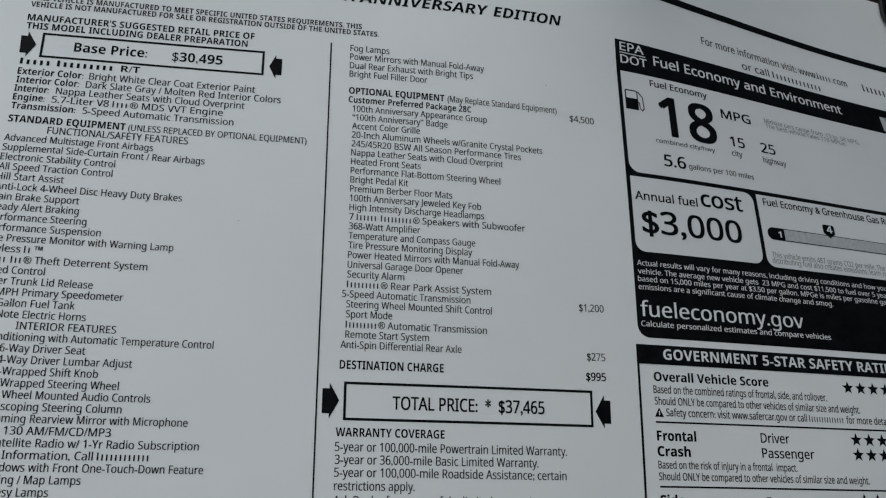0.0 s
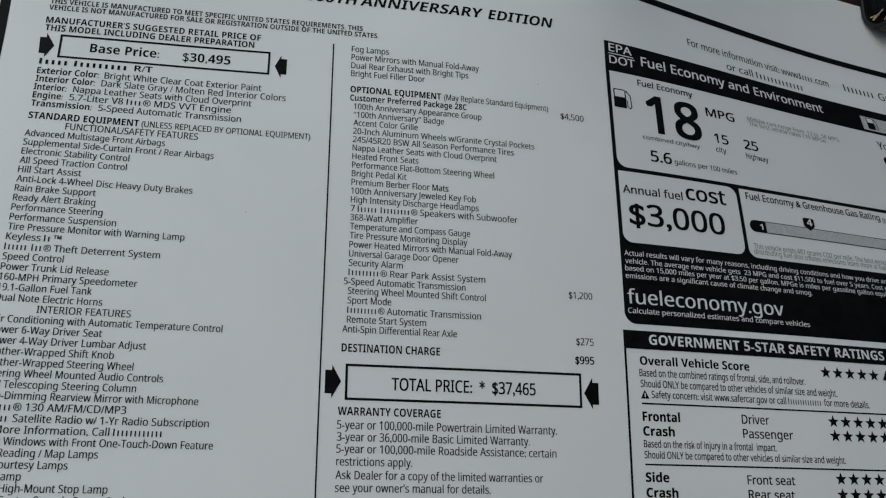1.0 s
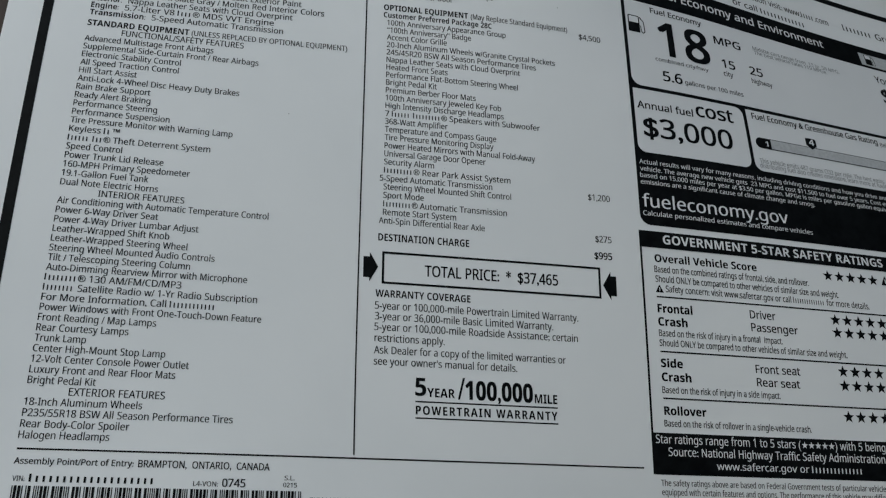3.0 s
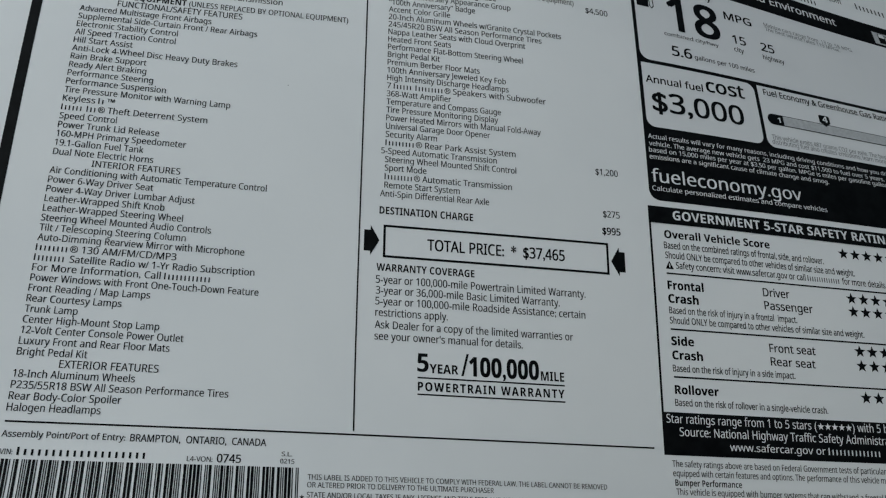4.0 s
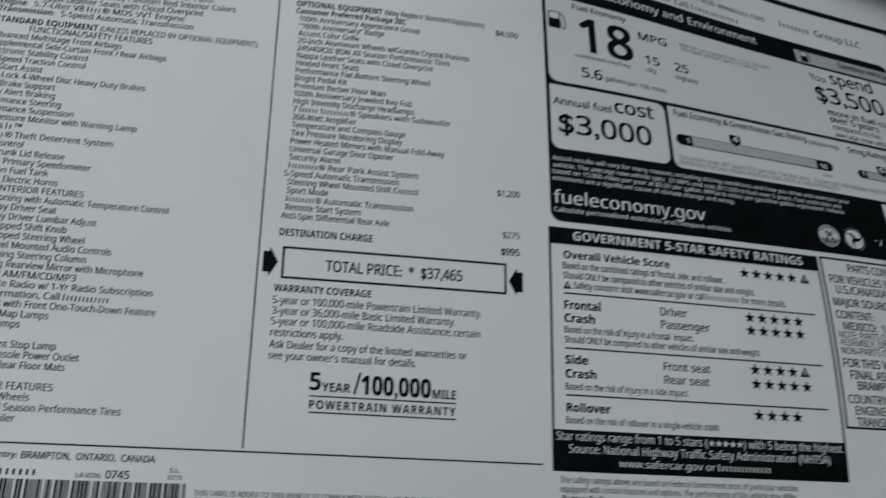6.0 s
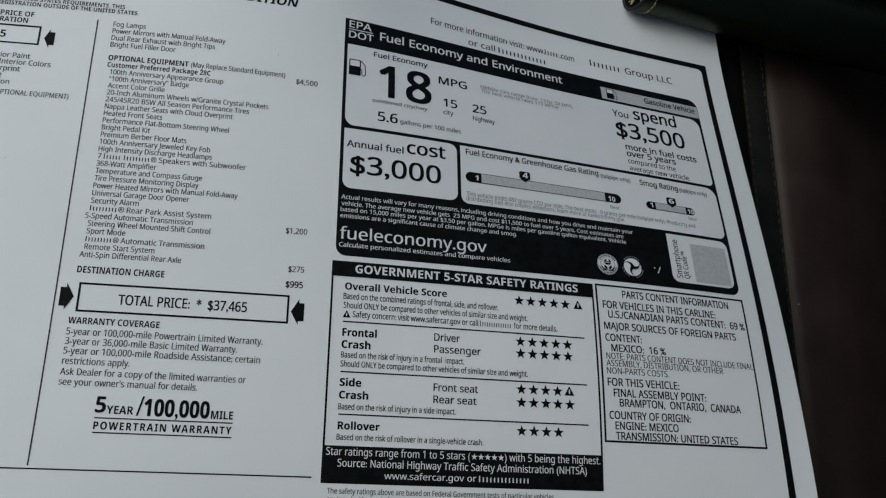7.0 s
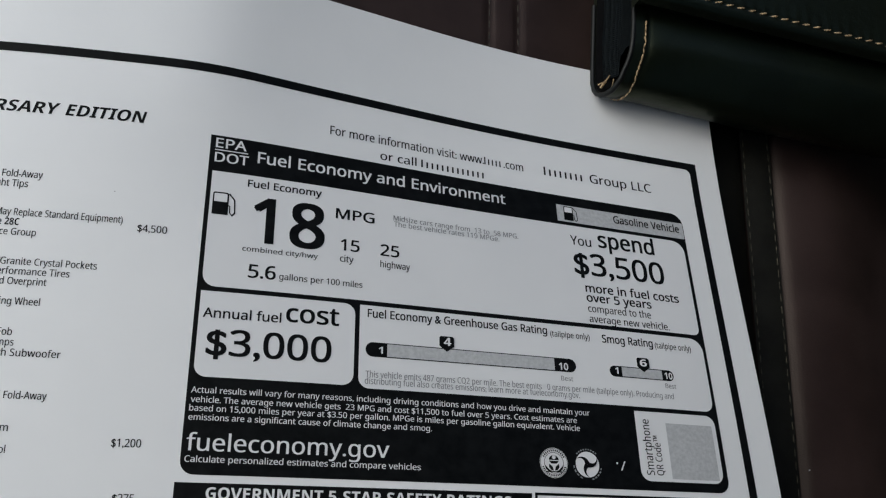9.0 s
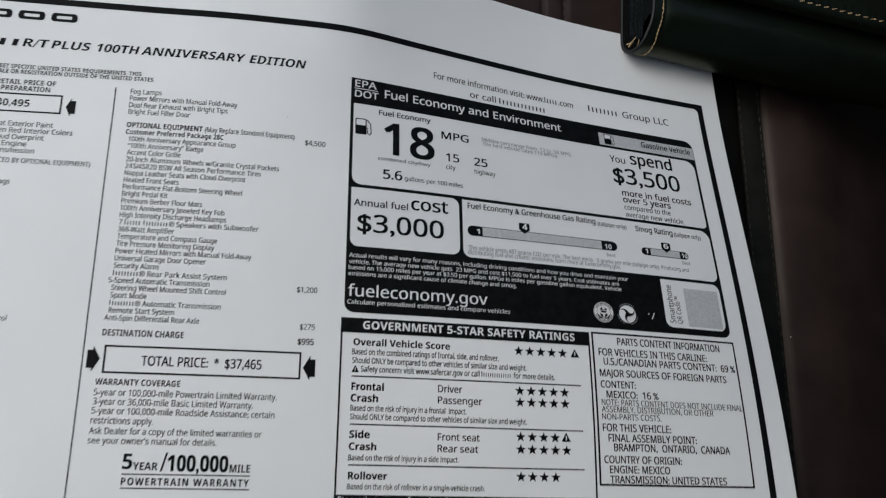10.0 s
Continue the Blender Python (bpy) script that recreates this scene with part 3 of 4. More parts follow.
line("Base Price:", -84.7, -63.4, 98.22, 3.17, bold=1)
line("$30,495", -56.0, -40.8, 97.88, 3.20, bold=1)
line("~~~~~ ~~~~~~~~~ R/T", -99.2, -64.9, 92.47, 2.22, bold=1)
line("Exterior Color:", -99.3, -80.8, 88.85, 2.31, bold=1)
line("Bright White Clear Coat Exterior Paint", -79.1, -30.3, 88.85, 2.31)
line("Interior Color:", -99.2, -81.6, 85.88, 2.29, bold=1)
line("Dark Slate Gray / Molten Red Interior Colors", -79.7, -22.3, 85.88, 2.29)
line("Interior:", -99.3, -89.7, 82.92, 2.26, bold=1)
line("Nappa Leather Seats with Cloud Overprint", -87.7, -33.1, 82.92, 2.27)
line("Engine:", -99.2, -90.4, 79.95, 2.24, bold=1)
line("5.7-Liter V8 ~~~~® MDS VVT Engine", -88.5, -39.3, 79.95, 2.24)
line("Transmission:", -99.2, -81.5, 76.99, 2.22, bold=1)
line("5-Speed Automatic Transmission", -79.5, -36.0, 76.99, 2.23)
line("STANDARD EQUIPMENT", -99.3, -66.9, 72.61, 2.30, bold=1.5)
line("(UNLESS REPLACED BY OPTIONAL EQUIPMENT)", -66.1, -13.8, 72.61, 2.09)
line("FUNCTIONAL/SAFETY FEATURES", -88.2, -48.7, 69.52, 2.29)

# standard equipment
LIST_LEFT, LIST_TOP, LIST_STEP = -99.4, 66.43, 3.087
for k, (words, end) in enumerate([
    ("Advanced Multistage Front Airbags", -58.4),
    ("Supplemental Side-Curtain Front / Rear Airbags", -43.4),
    ("Electronic Stability Control", -68.4),
    ("All Speed Traction Control", -68.8),
    ("Hill Start Assist", -81.6),
    ("Anti-Lock 4-Wheel Disc Heavy Duty Brakes", -48.8),
    ("Rain Brake Support", -76.7),
    ("Ready Alert Braking", -76.4),
    ("Performance Steering", -74.0),
    ("Performance Suspension", -69.8),
    ("Tire Pressure Monitor with Warning Lamp", -49.8),
    ("Keyless ~~™", -84.4),
    ("~~~~~~ ~~~® Theft Deterrent System", -56.3),
    ("Speed Control", -82.9),
    ("Power Trunk Lid Release", -70.1),
    ("160-MPH Primary Speedometer", -61.8),
    ("19.1-Gallon Fuel Tank", -74.0),
    ("Dual Note Electric Horns", -70.8),
    ("", 0),
    ("Air Conditioning with Automatic Temperature Control", -36.6),
    ("Power 6-Way Driver Seat", -69.8),
    ("Power 4-Way Driver Lumbar Adjust", -57.5),
    ("Leather-Wrapped Shift Knob", -65.9),
    ("Leather-Wrapped Steering Wheel", -60.3),
    ("Steering Wheel Mounted Audio Controls", -51.9),
    ("Tilt / Telescoping Steering Column", -58.9),
    ("Auto-Dimming Rearview Mirror with Microphone", -41.7),
    ("~~~~~~~~® 130 AM/FM/CD/MP3", -60.9),
    ("~~~~~~~~ Satellite Radio w/ 1-Yr Radio Subscription", -38.3),
    ("For More Information, Call ~~~~~~~~~~~~", -50.9),
    ("Power Windows with Front One-Touch-Down Feature", -36.7),
    ("Front Reading / Map Lamps", -66.9),
    ("Rear Courtesy Lamps", -74.3),
    ("Trunk Lamp", -85.6),
    ("Center High-Mount Stop Lamp", -63.4),
    ("12-Volt Center Console Power Outlet", -56.5),
    ("Luxury Front and Rear Floor Mats", -60.0),
    ("Bright Pedal Kit", -81.4),
    ("", 0),
    ("18-Inch Aluminum Wheels", -68.2),
    ("P235/55R18 BSW All Season Performance Tires", -42.9),
    ("Rear Body-Color Spoiler", -71.0),
    ("Halogen Headlamps", -75.9),
]):
    if words:
        line(words, LIST_LEFT, end, LIST_TOP - LIST_STEP * k, 2.15)
line("INTERIOR FEATURES", -88.1, -62.6, 10.87, 2.12)
line("EXTERIOR FEATURES", -88.2, -62.3, -50.87, 2.23)

# optional equipment
line("Fog Lamps", -1.4, 11.2, 106.54, 2.27)
line("Power Mirrors with Manual Fold-Away", -1.4, 42.6, 103.43, 2.26)
line("Dual Rear Exhaust with Bright Tips", -1.4, 38.8, 100.27, 2.25)
line("Bright Fuel Filler Door", -1.4, 23.6, 97.20, 2.24)
line("OPTIONAL EQUIPMENT", -1.4, 29.2, 91.14, 2.33, bold=2)
line("(May Replace Standard Equipment)", 30.2, 67.4, 91.14, 2.23)
line("Customer Preferred Package 28C", -1.4, 38.0, 88.05, 2.19, bold=1)
OPTION_TOP, OPTION_STEP = 87.97, 3.014
for k, (words, end) in enumerate([
    ("100th Anniversary Appearance Group", 43.2),
    ("“100th Anniversary” Badge", 30.2),
    ("Accent Color Grille", 21.3),
    ("20-Inch Aluminum Wheels w/Granite Crystal Pockets", 61.7),
    ("245/45R20 BSW All Season Performance Tires", 54.3),
    ("Nappa Leather Seats with Cloud Overprint", 48.2),
    ("Heated Front Seats", 21.6),
    ("Performance Flat-Bottom Steering Wheel", 47.2),
    ("Bright Pedal Kit", 17.7),
    ("Premium Berber Floor Mats", 31.6),
    ("100th Anniversary Jeweled Key Fob", 40.8),
    ("High Intensity Discharge Headlamps", 41.7),
    ("7 ~~~~~~ ~~~~~~~~~® Speakers with Subwoofer", 54.9),
    ("368-Watt Amplifier", 21.6),
    ("Temperature and Compass Gauge", 38.8),
    ("Tire Pressure Monitoring Display", 37.8),
    ("Power Heated Mirrors with Manual Fold-Away", 52.7),
    ("Universal Garage Door Opener", 34.9),
    ("Security Alarm", 16.9),
    ("~~~~~~~~~® Rear Park Assist System", 43.6),
    ("5-Speed Automatic Transmission", 37.1),
    ("Steering Wheel Mounted Shift Control", 43.7),
    ("Sport Mode", 13.5),
    ("~~~~~~~~~® Automatic Transmission", 42.1),
    ("Remote Start System", 24.5),
    ("Anti-Spin Differential Rear Axle", 34.3),
]):
    line(words, -1.4 if words[:2] in ("5-", "An") else -0.1, end, OPTION_TOP - OPTION_STEP * (k + 1), 2.15)
line("$4,500", 71.9, 80.7, 89.00, 2.30)
line("$1,200", 71.7, 79.9, 24.36, 2.30)
line("$275", 73.6, 79.6, 9.10, 2.34)
line("$995", 73.0, 79.5, 3.04, 2.41, bold=0.9)
line("DESTINATION CHARGE", -1.4, 28.9, 3.61, 2.50, bold=1)
line("TOTAL PRICE:  *  $37,465", 14.0, 59.5, -7.48, 3.66, bold=0.6)

# warranty
line("WARRANTY COVERAGE", -1.9, 29.2, -15.35, 2.40, bold=1)
line("5-year or 100,000-mile Powertrain Limited Warranty.", -2.0, 66.1, -19.37, 2.48)
line("3-year or 36,000-mile Basic Limited Warranty.", -1.9, 57.2, -22.85, 2.46)
line("5-year or 100,000-mile Roadside Assistance; certain", -2.0, 65.7, -26.30, 2.44)
line("restrictions apply.", -1.9, 20.6, -29.90, 2.42)
line("Ask Dealer for a copy of the limited warranties or", -2.0, 61.2, -33.73, 2.40)
line("see your owner's manual for details.", -2.0, 44.5, -37.28, 2.38)
line("5", 11.1, 14.6, -46.36, 5.62, bold=2.6)
line("YEAR", 14.9, 23.8, -46.63, 2.81, bold=1.5)
line("100,000", 27.2, 49.5, -46.84, 5.87, bold=3.6)
line("MILE", 50.1, 57.7, -46.96, 2.88, bold=1.5)
line("POWERTRAIN WARRANTY", 11.3, 57.6, -52.15, 2.66, bold=2.2, gap=0.11)

# foot of the sheet
line("Assembly Point/Port of Entry:", -99.4, -68.7, -70.11, 1.68, bold=0.3)
line("BRAMPTON,  ONTARIO,  CANADA", -67.5, -31.7, -70.23, 1.97, bold=0.3)
line("VIN:", -99.1, -96.0, -74.73, 1.44)
line("~~~~~~~~~~~~~~~~~~~", -95.0, -63.2, -74.83, 2.22)
line("L4-VON:", -52.4, -45.7, -75.07, 1.40)
line("0745", -44.6, -38.2, -75.09, 2.23, bold=0.5)
line("S.L.", -27.4, -24.5, -72.83, 1.26)
line("0215", -27.7, -23.8, -74.84, 1.26)
line("THIS LABEL IS ADDED TO THIS VEHICLE TO COMPLY WITH FEDERAL LAW. THE LABEL CANNOT BE REMOVED", -20.0, 70.1, -79.03, 1.48)
line("OR ALTERED PRIOR TO DELIVERY TO THE ULTIMATE PURCHASER", -20.1, 33.9, -81.14, 1.47)
line("STATE AND/OR LOCAL TAXES IF ANY, LICENSE AND TITLE FEES AND DEALER SUPPLIED AND", -20.1, 56.3, -83.84, 1.46)
line("INSTALLED OPTIONS AND ACCESSORIES ARE NOT INCLUDED IN THIS PRICE. DISCOUNT, IF ANY,", -20.1, 60.0, -85.75, 1.45)
line("IS BASED ON PRICE OF OPTIONS IF PURCHASED SEPARATELY", -20.0, 29.8, -88.03, 1.44)
star(-21.40, -83.84, 0.75)

# fuel economy panel
line("For more information visit: www.~~~~~.com", 129.9, 203.2, 132.00, 3.30)
line("or call ~~~~~~~~~~~~~", 147.9, 187.0, 125.85, 3.18)
line("~~~~~~~~ Group LLC", 211.7, 257.6, 132.11, 3.82)
holder[0] = fuel_panel
line("EPA", 92.8, 102.6, 120.03, 3.21, bold=0.3, ink="white", level=3)
line("DOT", 92.8, 103.6, 115.11, 3.20, bold=0.3, ink="white", level=3)
line("Fuel Economy and Environment", 106.4, 194.9, 116.62, 3.92, bold=0.4, ink="white", level=3)
line("Fuel Economy", 103.9, 128.0, 107.86, 2.46, bold=0.7, level=3)
line("18", 106.4, 129.6, 89.38, 15.00, bold=0.95, level=3)
line("combined city/hwy", 103.8, 127.7, 85.92, 1.67, bold=-0.3, level=3)
line("5.6", 106.1, 114.7, 77.42, 4.28, bold=0.6, level=3)
line("gallons per 100 miles", 115.8, 142.6, 77.69, 2.00, level=3)
line("MPG", 133.0, 146.2, 101.02, 3.64, bold=0.6, level=3)
line("15", 135.0, 141.3, 90.00, 3.90, bold=0.5, level=3)
line("25", 148.4, 154.9, 89.85, 3.98, bold=0.5, level=3)
line("city", 134.9, 139.4, 85.99, 2.27, level=3)
line("highway", 148.4, 158.6, 85.66, 2.32, level=3)
line("Midsize cars range from  13 to  58 MPG.", 152.8, 198.9, 103.19, 1.89, ink="pale", level=3)
line("The best vehicle rates 119 MPGe.", 153.0, 191.5, 101.03, 1.88, ink="pale", level=3)
line("Gasoline Vehicle", 238.7, 267.1, 115.79, 3.11, bold=0.4, level=4)
line("You", 219.6, 228.0, 104.05, 3.79, level=3)
line("spend", 230.9, 254.4, 104.47, 6.44, bold=0.8, level=3)
line("$3,500", 220.0, 256.9, 92.54, 8.60, bold=0.35, level=3)
line("more in fuel costs", 223.4, 261.5, 85.69, 3.19, bold=0.8, level=3)
line("over 5 years", 223.4, 249.4, 82.01, 3.15, bold=0.8, level=3)
line("compared to the", 223.5, 248.5, 78.08, 2.66, level=3)
line("average new vehicle.", 223.6, 255.5, 74.22, 2.63, level=3)
line("Annual fuel", 93.7, 117.3, 63.73, 2.95, bold=0.4, level=3)
line("cost", 118.7, 135.4, 64.29, 5.74, bold=0.6, level=3)
line("$3,000", 95.4, 133.3, 52.34, 7.89, bold=0.35, level=3)
line("Fuel Economy & Greenhouse Gas Rating", 144.5, 206.9, 68.08, 2.71, bold=0.7, level=3)
line("(tailpipe only)", 208.0, 222.8, 67.47, 2.10, level=3)
line("Smog Rating", 227.5, 247.4, 67.05, 2.80, bold=0.7, level=3)
line("(tailpipe only)", 248.2, 262.9, 66.87, 2.20, level=3)
line("1", 148.3, 149.7, 56.34, 2.25, bold=1, ink="white", level=5)
line("10", 210.1, 213.5, 55.80, 2.43, bold=1, ink="white", level=5)
line("4", 169.9, 172.4, 60.74, 2.74, bold=1.5, ink="white", level=6)
line("1", 231.0, 232.3, 56.04, 2.29, bold=1, ink="white", level=5)
line("10", 250.2, 253.3, 55.68, 2.34, bold=1, ink="white", level=5)
line("6", 241.0, 243.7, 59.51, 2.55, bold=1.5, ink="white", level=6)
line("Best", 210.6, 215.0, 52.13, 1.60, ink="pale", level=3)
line("Best", 250.0, 254.3, 52.39, 1.68, ink="pale", level=3)
line("This vehicle emits 487 grams CO2 per mile. The best emits   0 grams per mile (tailpipe only). Producing and", 144.3, 252.7, 48.58, 2.01, ink="pale", level=3)
line("distributing fuel also creates emissions; learn more at fueleconomy.gov.", 144.1, 216.8, 46.45, 2.00, ink="pale", level=3)
line("Actual results will vary for many reasons, including driving conditions and how you drive and maintain your", 92.4, 219.8, 40.78, 1.77, bold=0.0, ink="white", level=3)
line("vehicle. The average new vehicle gets  23 MPG and cost $11,500 to fuel over 5 years. Cost estimates are", 92.5, 214.9, 38.00, 1.76, bold=0.0, ink="white", level=3)
line("based on 15,000 miles per year at $3.50 per gallon. MPGe is miles per gasoline gallon equivalent. Vehicle", 92.3, 215.8, 35.47, 1.75, bold=0.0, ink="white", level=3)
line("emissions are a significant cause of climate change and smog.", 92.3, 165.7, 32.83, 1.74, bold=0.0, ink="white", level=3)
line("fueleconomy.gov", 92.4, 152.3, 24.08, 4.90, bold=0.0, ink="white", level=3)
line("Calculate personalized estimates and compare vehicles", 92.3, 162.2, 20.84, 1.78, bold=0.0, ink="white", level=3)
holder[0] = ratings

# safety ratings
line("GOVERNMENT 5-STAR SAFETY RATINGS", 99.1, 191.0, 10.60, 3.33, bold=1.5, ink="white", level=3)
line("Overall Vehicle Score", 95.4, 135.6, 3.83, 2.80, bold=2.8)
line("Based on the combined ratings of frontal, side, and rollover.", 95.0, 156.6, 0.12, 2.32, bold=0.3)
line("Should ONLY be compared to other vehicles of similar size and weight.", 95.2, 168.6, -3.38, 2.30, bold=0.3)
line("Safety concern: visit www.safercar.gov or call ~~~~~~~~~~~~~~ for more details.", 98.8, 181.0, -6.78, 2.29, bold=0.3)
line("Frontal", 95.2, 108.3, -14.16, 2.93, bold=3.4)
line("Crash", 95.1, 106.1, -18.74, 2.91, bold=3.4)
line("Driver", 130.6, 140.8, -13.83, 2.90, bold=0.3)
line("Passenger", 130.6, 149.2, -18.41, 2.87, bold=0.3)
line("Based on the risk of injury in a frontal  impact.", 95.1, 142.5, -22.36, 2.22, bold=0.3)
line("Should ONLY be compared to other vehicles of similar size and weight.", 95.1, 168.1, -25.75, 2.21, bold=0.3)
line("Side", 95.1, 103.2, -32.93, 2.84, bold=3.4)
line("Crash", 95.1, 106.0, -37.56, 2.81, bold=3.4)
line("Front seat", 130.7, 148.1, -33.03, 2.79, bold=0.3)
line("Rear seat", 130.7, 147.5, -37.56, 2.77, bold=0.3)
line("Based on the risk of injury in a side impact.", 95.0, 139.4, -41.54, 2.15, bold=0.3)
line("Rollover", 95.2, 110.7, -48.71, 2.76, bold=3.4)
line("Based on the risk of rollover in a single-vehicle crash.", 95.0, 150.3, -52.48, 2.11, bold=0.3)
line("Star ratings range from 1 to 5 stars (", 91.5, 145.3, -57.97, 2.71, bold=-0.3, ink="white", level=3)
line(") with 5 being the highest.", 158.6, 196.7, -57.97, 2.71, bold=-0.3, ink="white", level=3)
for k in range(5):
    star(146.85 + 2.602 * k, -56.82, 1.25, "white", 3)
line("Source: National Highway Traffic Safety Administration (NHTSA)", 95.8, 191.2, -61.94, 2.70, bold=-0.3, ink="white", level=3)
line("www.safercar.gov or ~~~~~~~~~~~~~~", 113.1, 168.0, -65.83, 2.33, bold=-0.3, ink="white", level=3)
line("The safety ratings above are based on Federal Government tests of particular vehicles", 92.6, 178.0, -71.41, 1.94, bold=0.15)
line("equipped with certain features and options. The performance of this vehicle may differ.", 92.7, 177.7, -74.27, 1.93, bold=0.15)
line("This vehicle is equipped with bumper systems that can withstand a frontal barrier impact", 93.4, 182.5, -79.83, 1.91, bold=0.15)
line("speed of 2.5 miles per hour and a rear barrier impact speed of 2.5 miles per hour", 93.8, 176.7, -82.83, 1.90, bold=0.15)
line("Bumper Performance", 93.2, 116.5, -77.13, 1.92, bold=1.2)
holder[0] = content

# parts content
line("PARTS CONTENT INFORMATION", 210.9, 261.9, 10.18, 3.19, bold=0.85)
line("FOR VEHICLES IN THIS CARLINE:", 201.7, 254.5, 5.13, 3.12, bold=0.85)
line("U.S./CANADIAN PARTS CONTENT:  69 %", 203.7, 268.4, 1.03, 3.09, bold=0.85)
line("MAJOR SOURCES OF FOREIGN PARTS", 201.5, 263.0, -4.01, 3.03, bold=0.85)
line("CONTENT:", 201.6, 217.8, -8.90, 2.99, bold=0.85)
line("MEXICO:  16 %", 203.9, 228.1, -13.20, 2.97, bold=0.85)
line("NOTE: PARTS CONTENT DOES NOT INCLUDE FINAL", 201.5, 269.0, -16.42, 2.57, bold=0.15)
line("ASSEMBLY, DISTRIBUTION, OR OTHER", 201.3, 254.0, -19.32, 2.55, bold=0.15)
line("NON-PARTS COSTS.", 201.3, 228.5, -22.44, 2.53, bold=0.15)
line("FOR THIS VEHICLE:", 201.3, 232.6, -27.27, 3.09, bold=0.85)
line("FINAL ASSEMBLY POINT:", 203.6, 244.3, -31.52, 3.07, bold=0.85)
line("BRAMPTON,  ONTARIO,  CANADA", 205.9, 259.9, -35.40, 3.05, bold=0.85)
line("COUNTRY OF ORIGIN:", 201.3, 236.3, -40.35, 3.00, bold=0.85)
line("ENGINE: MEXICO", 203.6, 230.6, -44.36, 2.98, bold=0.85)
line("TRANSMISSION: UNITED STATES", 203.6, 256.7, -48.34, 2.96, bold=0.85)
holder[0] = fuel_panel
line("Smartphone", 241.4, 259.9, 22.3, 2.9, level=3, upright=241.4)
line("QR Code™", 244.8, 257.9, 22.3, 2.5, level=3, upright=244.8)


# ---- the leather case that lies on the corner of the sheet ----
def tube(bm, points, radius, sides=8):
    """A closed tube along a line of points."""
    rings = []
    for i, p in enumerate(points):
        t = (points[min(i + 1, len(points) - 1)] - points[max(i - 1, 0)]).normalized()
        a = t.orthogonal().normalized()
        if rings:
            a = (last - t * last.dot(t)).normalized()
        last = a
        b = t.cross(a)
        rings.append([bm.verts.new(p + radius * (a * math.cos(math.tau * k / sides) + b * math.sin(math.tau * k / sides))) for k in range(sides)])
    for r, s in zip(rings, rings[1:]):
        for k in range(sides):
            bm.faces.new((r[k - 1], r[k], s[k], s[k - 1]))
    bm.faces.new(rings[0][::-1])
    bm.faces.new(rings[-1])


def loft(bm, rows):
    """A skin over rows of points."""
    grid = [[bm.verts.new(p) for p in row] for row in rows]
    for a, b in zip(grid, grid[1:]):
        for k in range(len(a) - 1):
            bm.faces.new((a[k], a[k + 1], b[k + 1], b[k]))
    return grid


def stitch(bm, a, b, thick):
    m = Matrix.Translation((a + b) / 2) @ (b - a).to_track_quat("Z", "Y").to_matrix().to_4x4()
    bmesh.ops.create_uvsphere(bm, u_segments=8, v_segments=6, radius=0.5, matrix=m @ Matrix.Diagonal((thick, thick, (b - a).length, 1)))


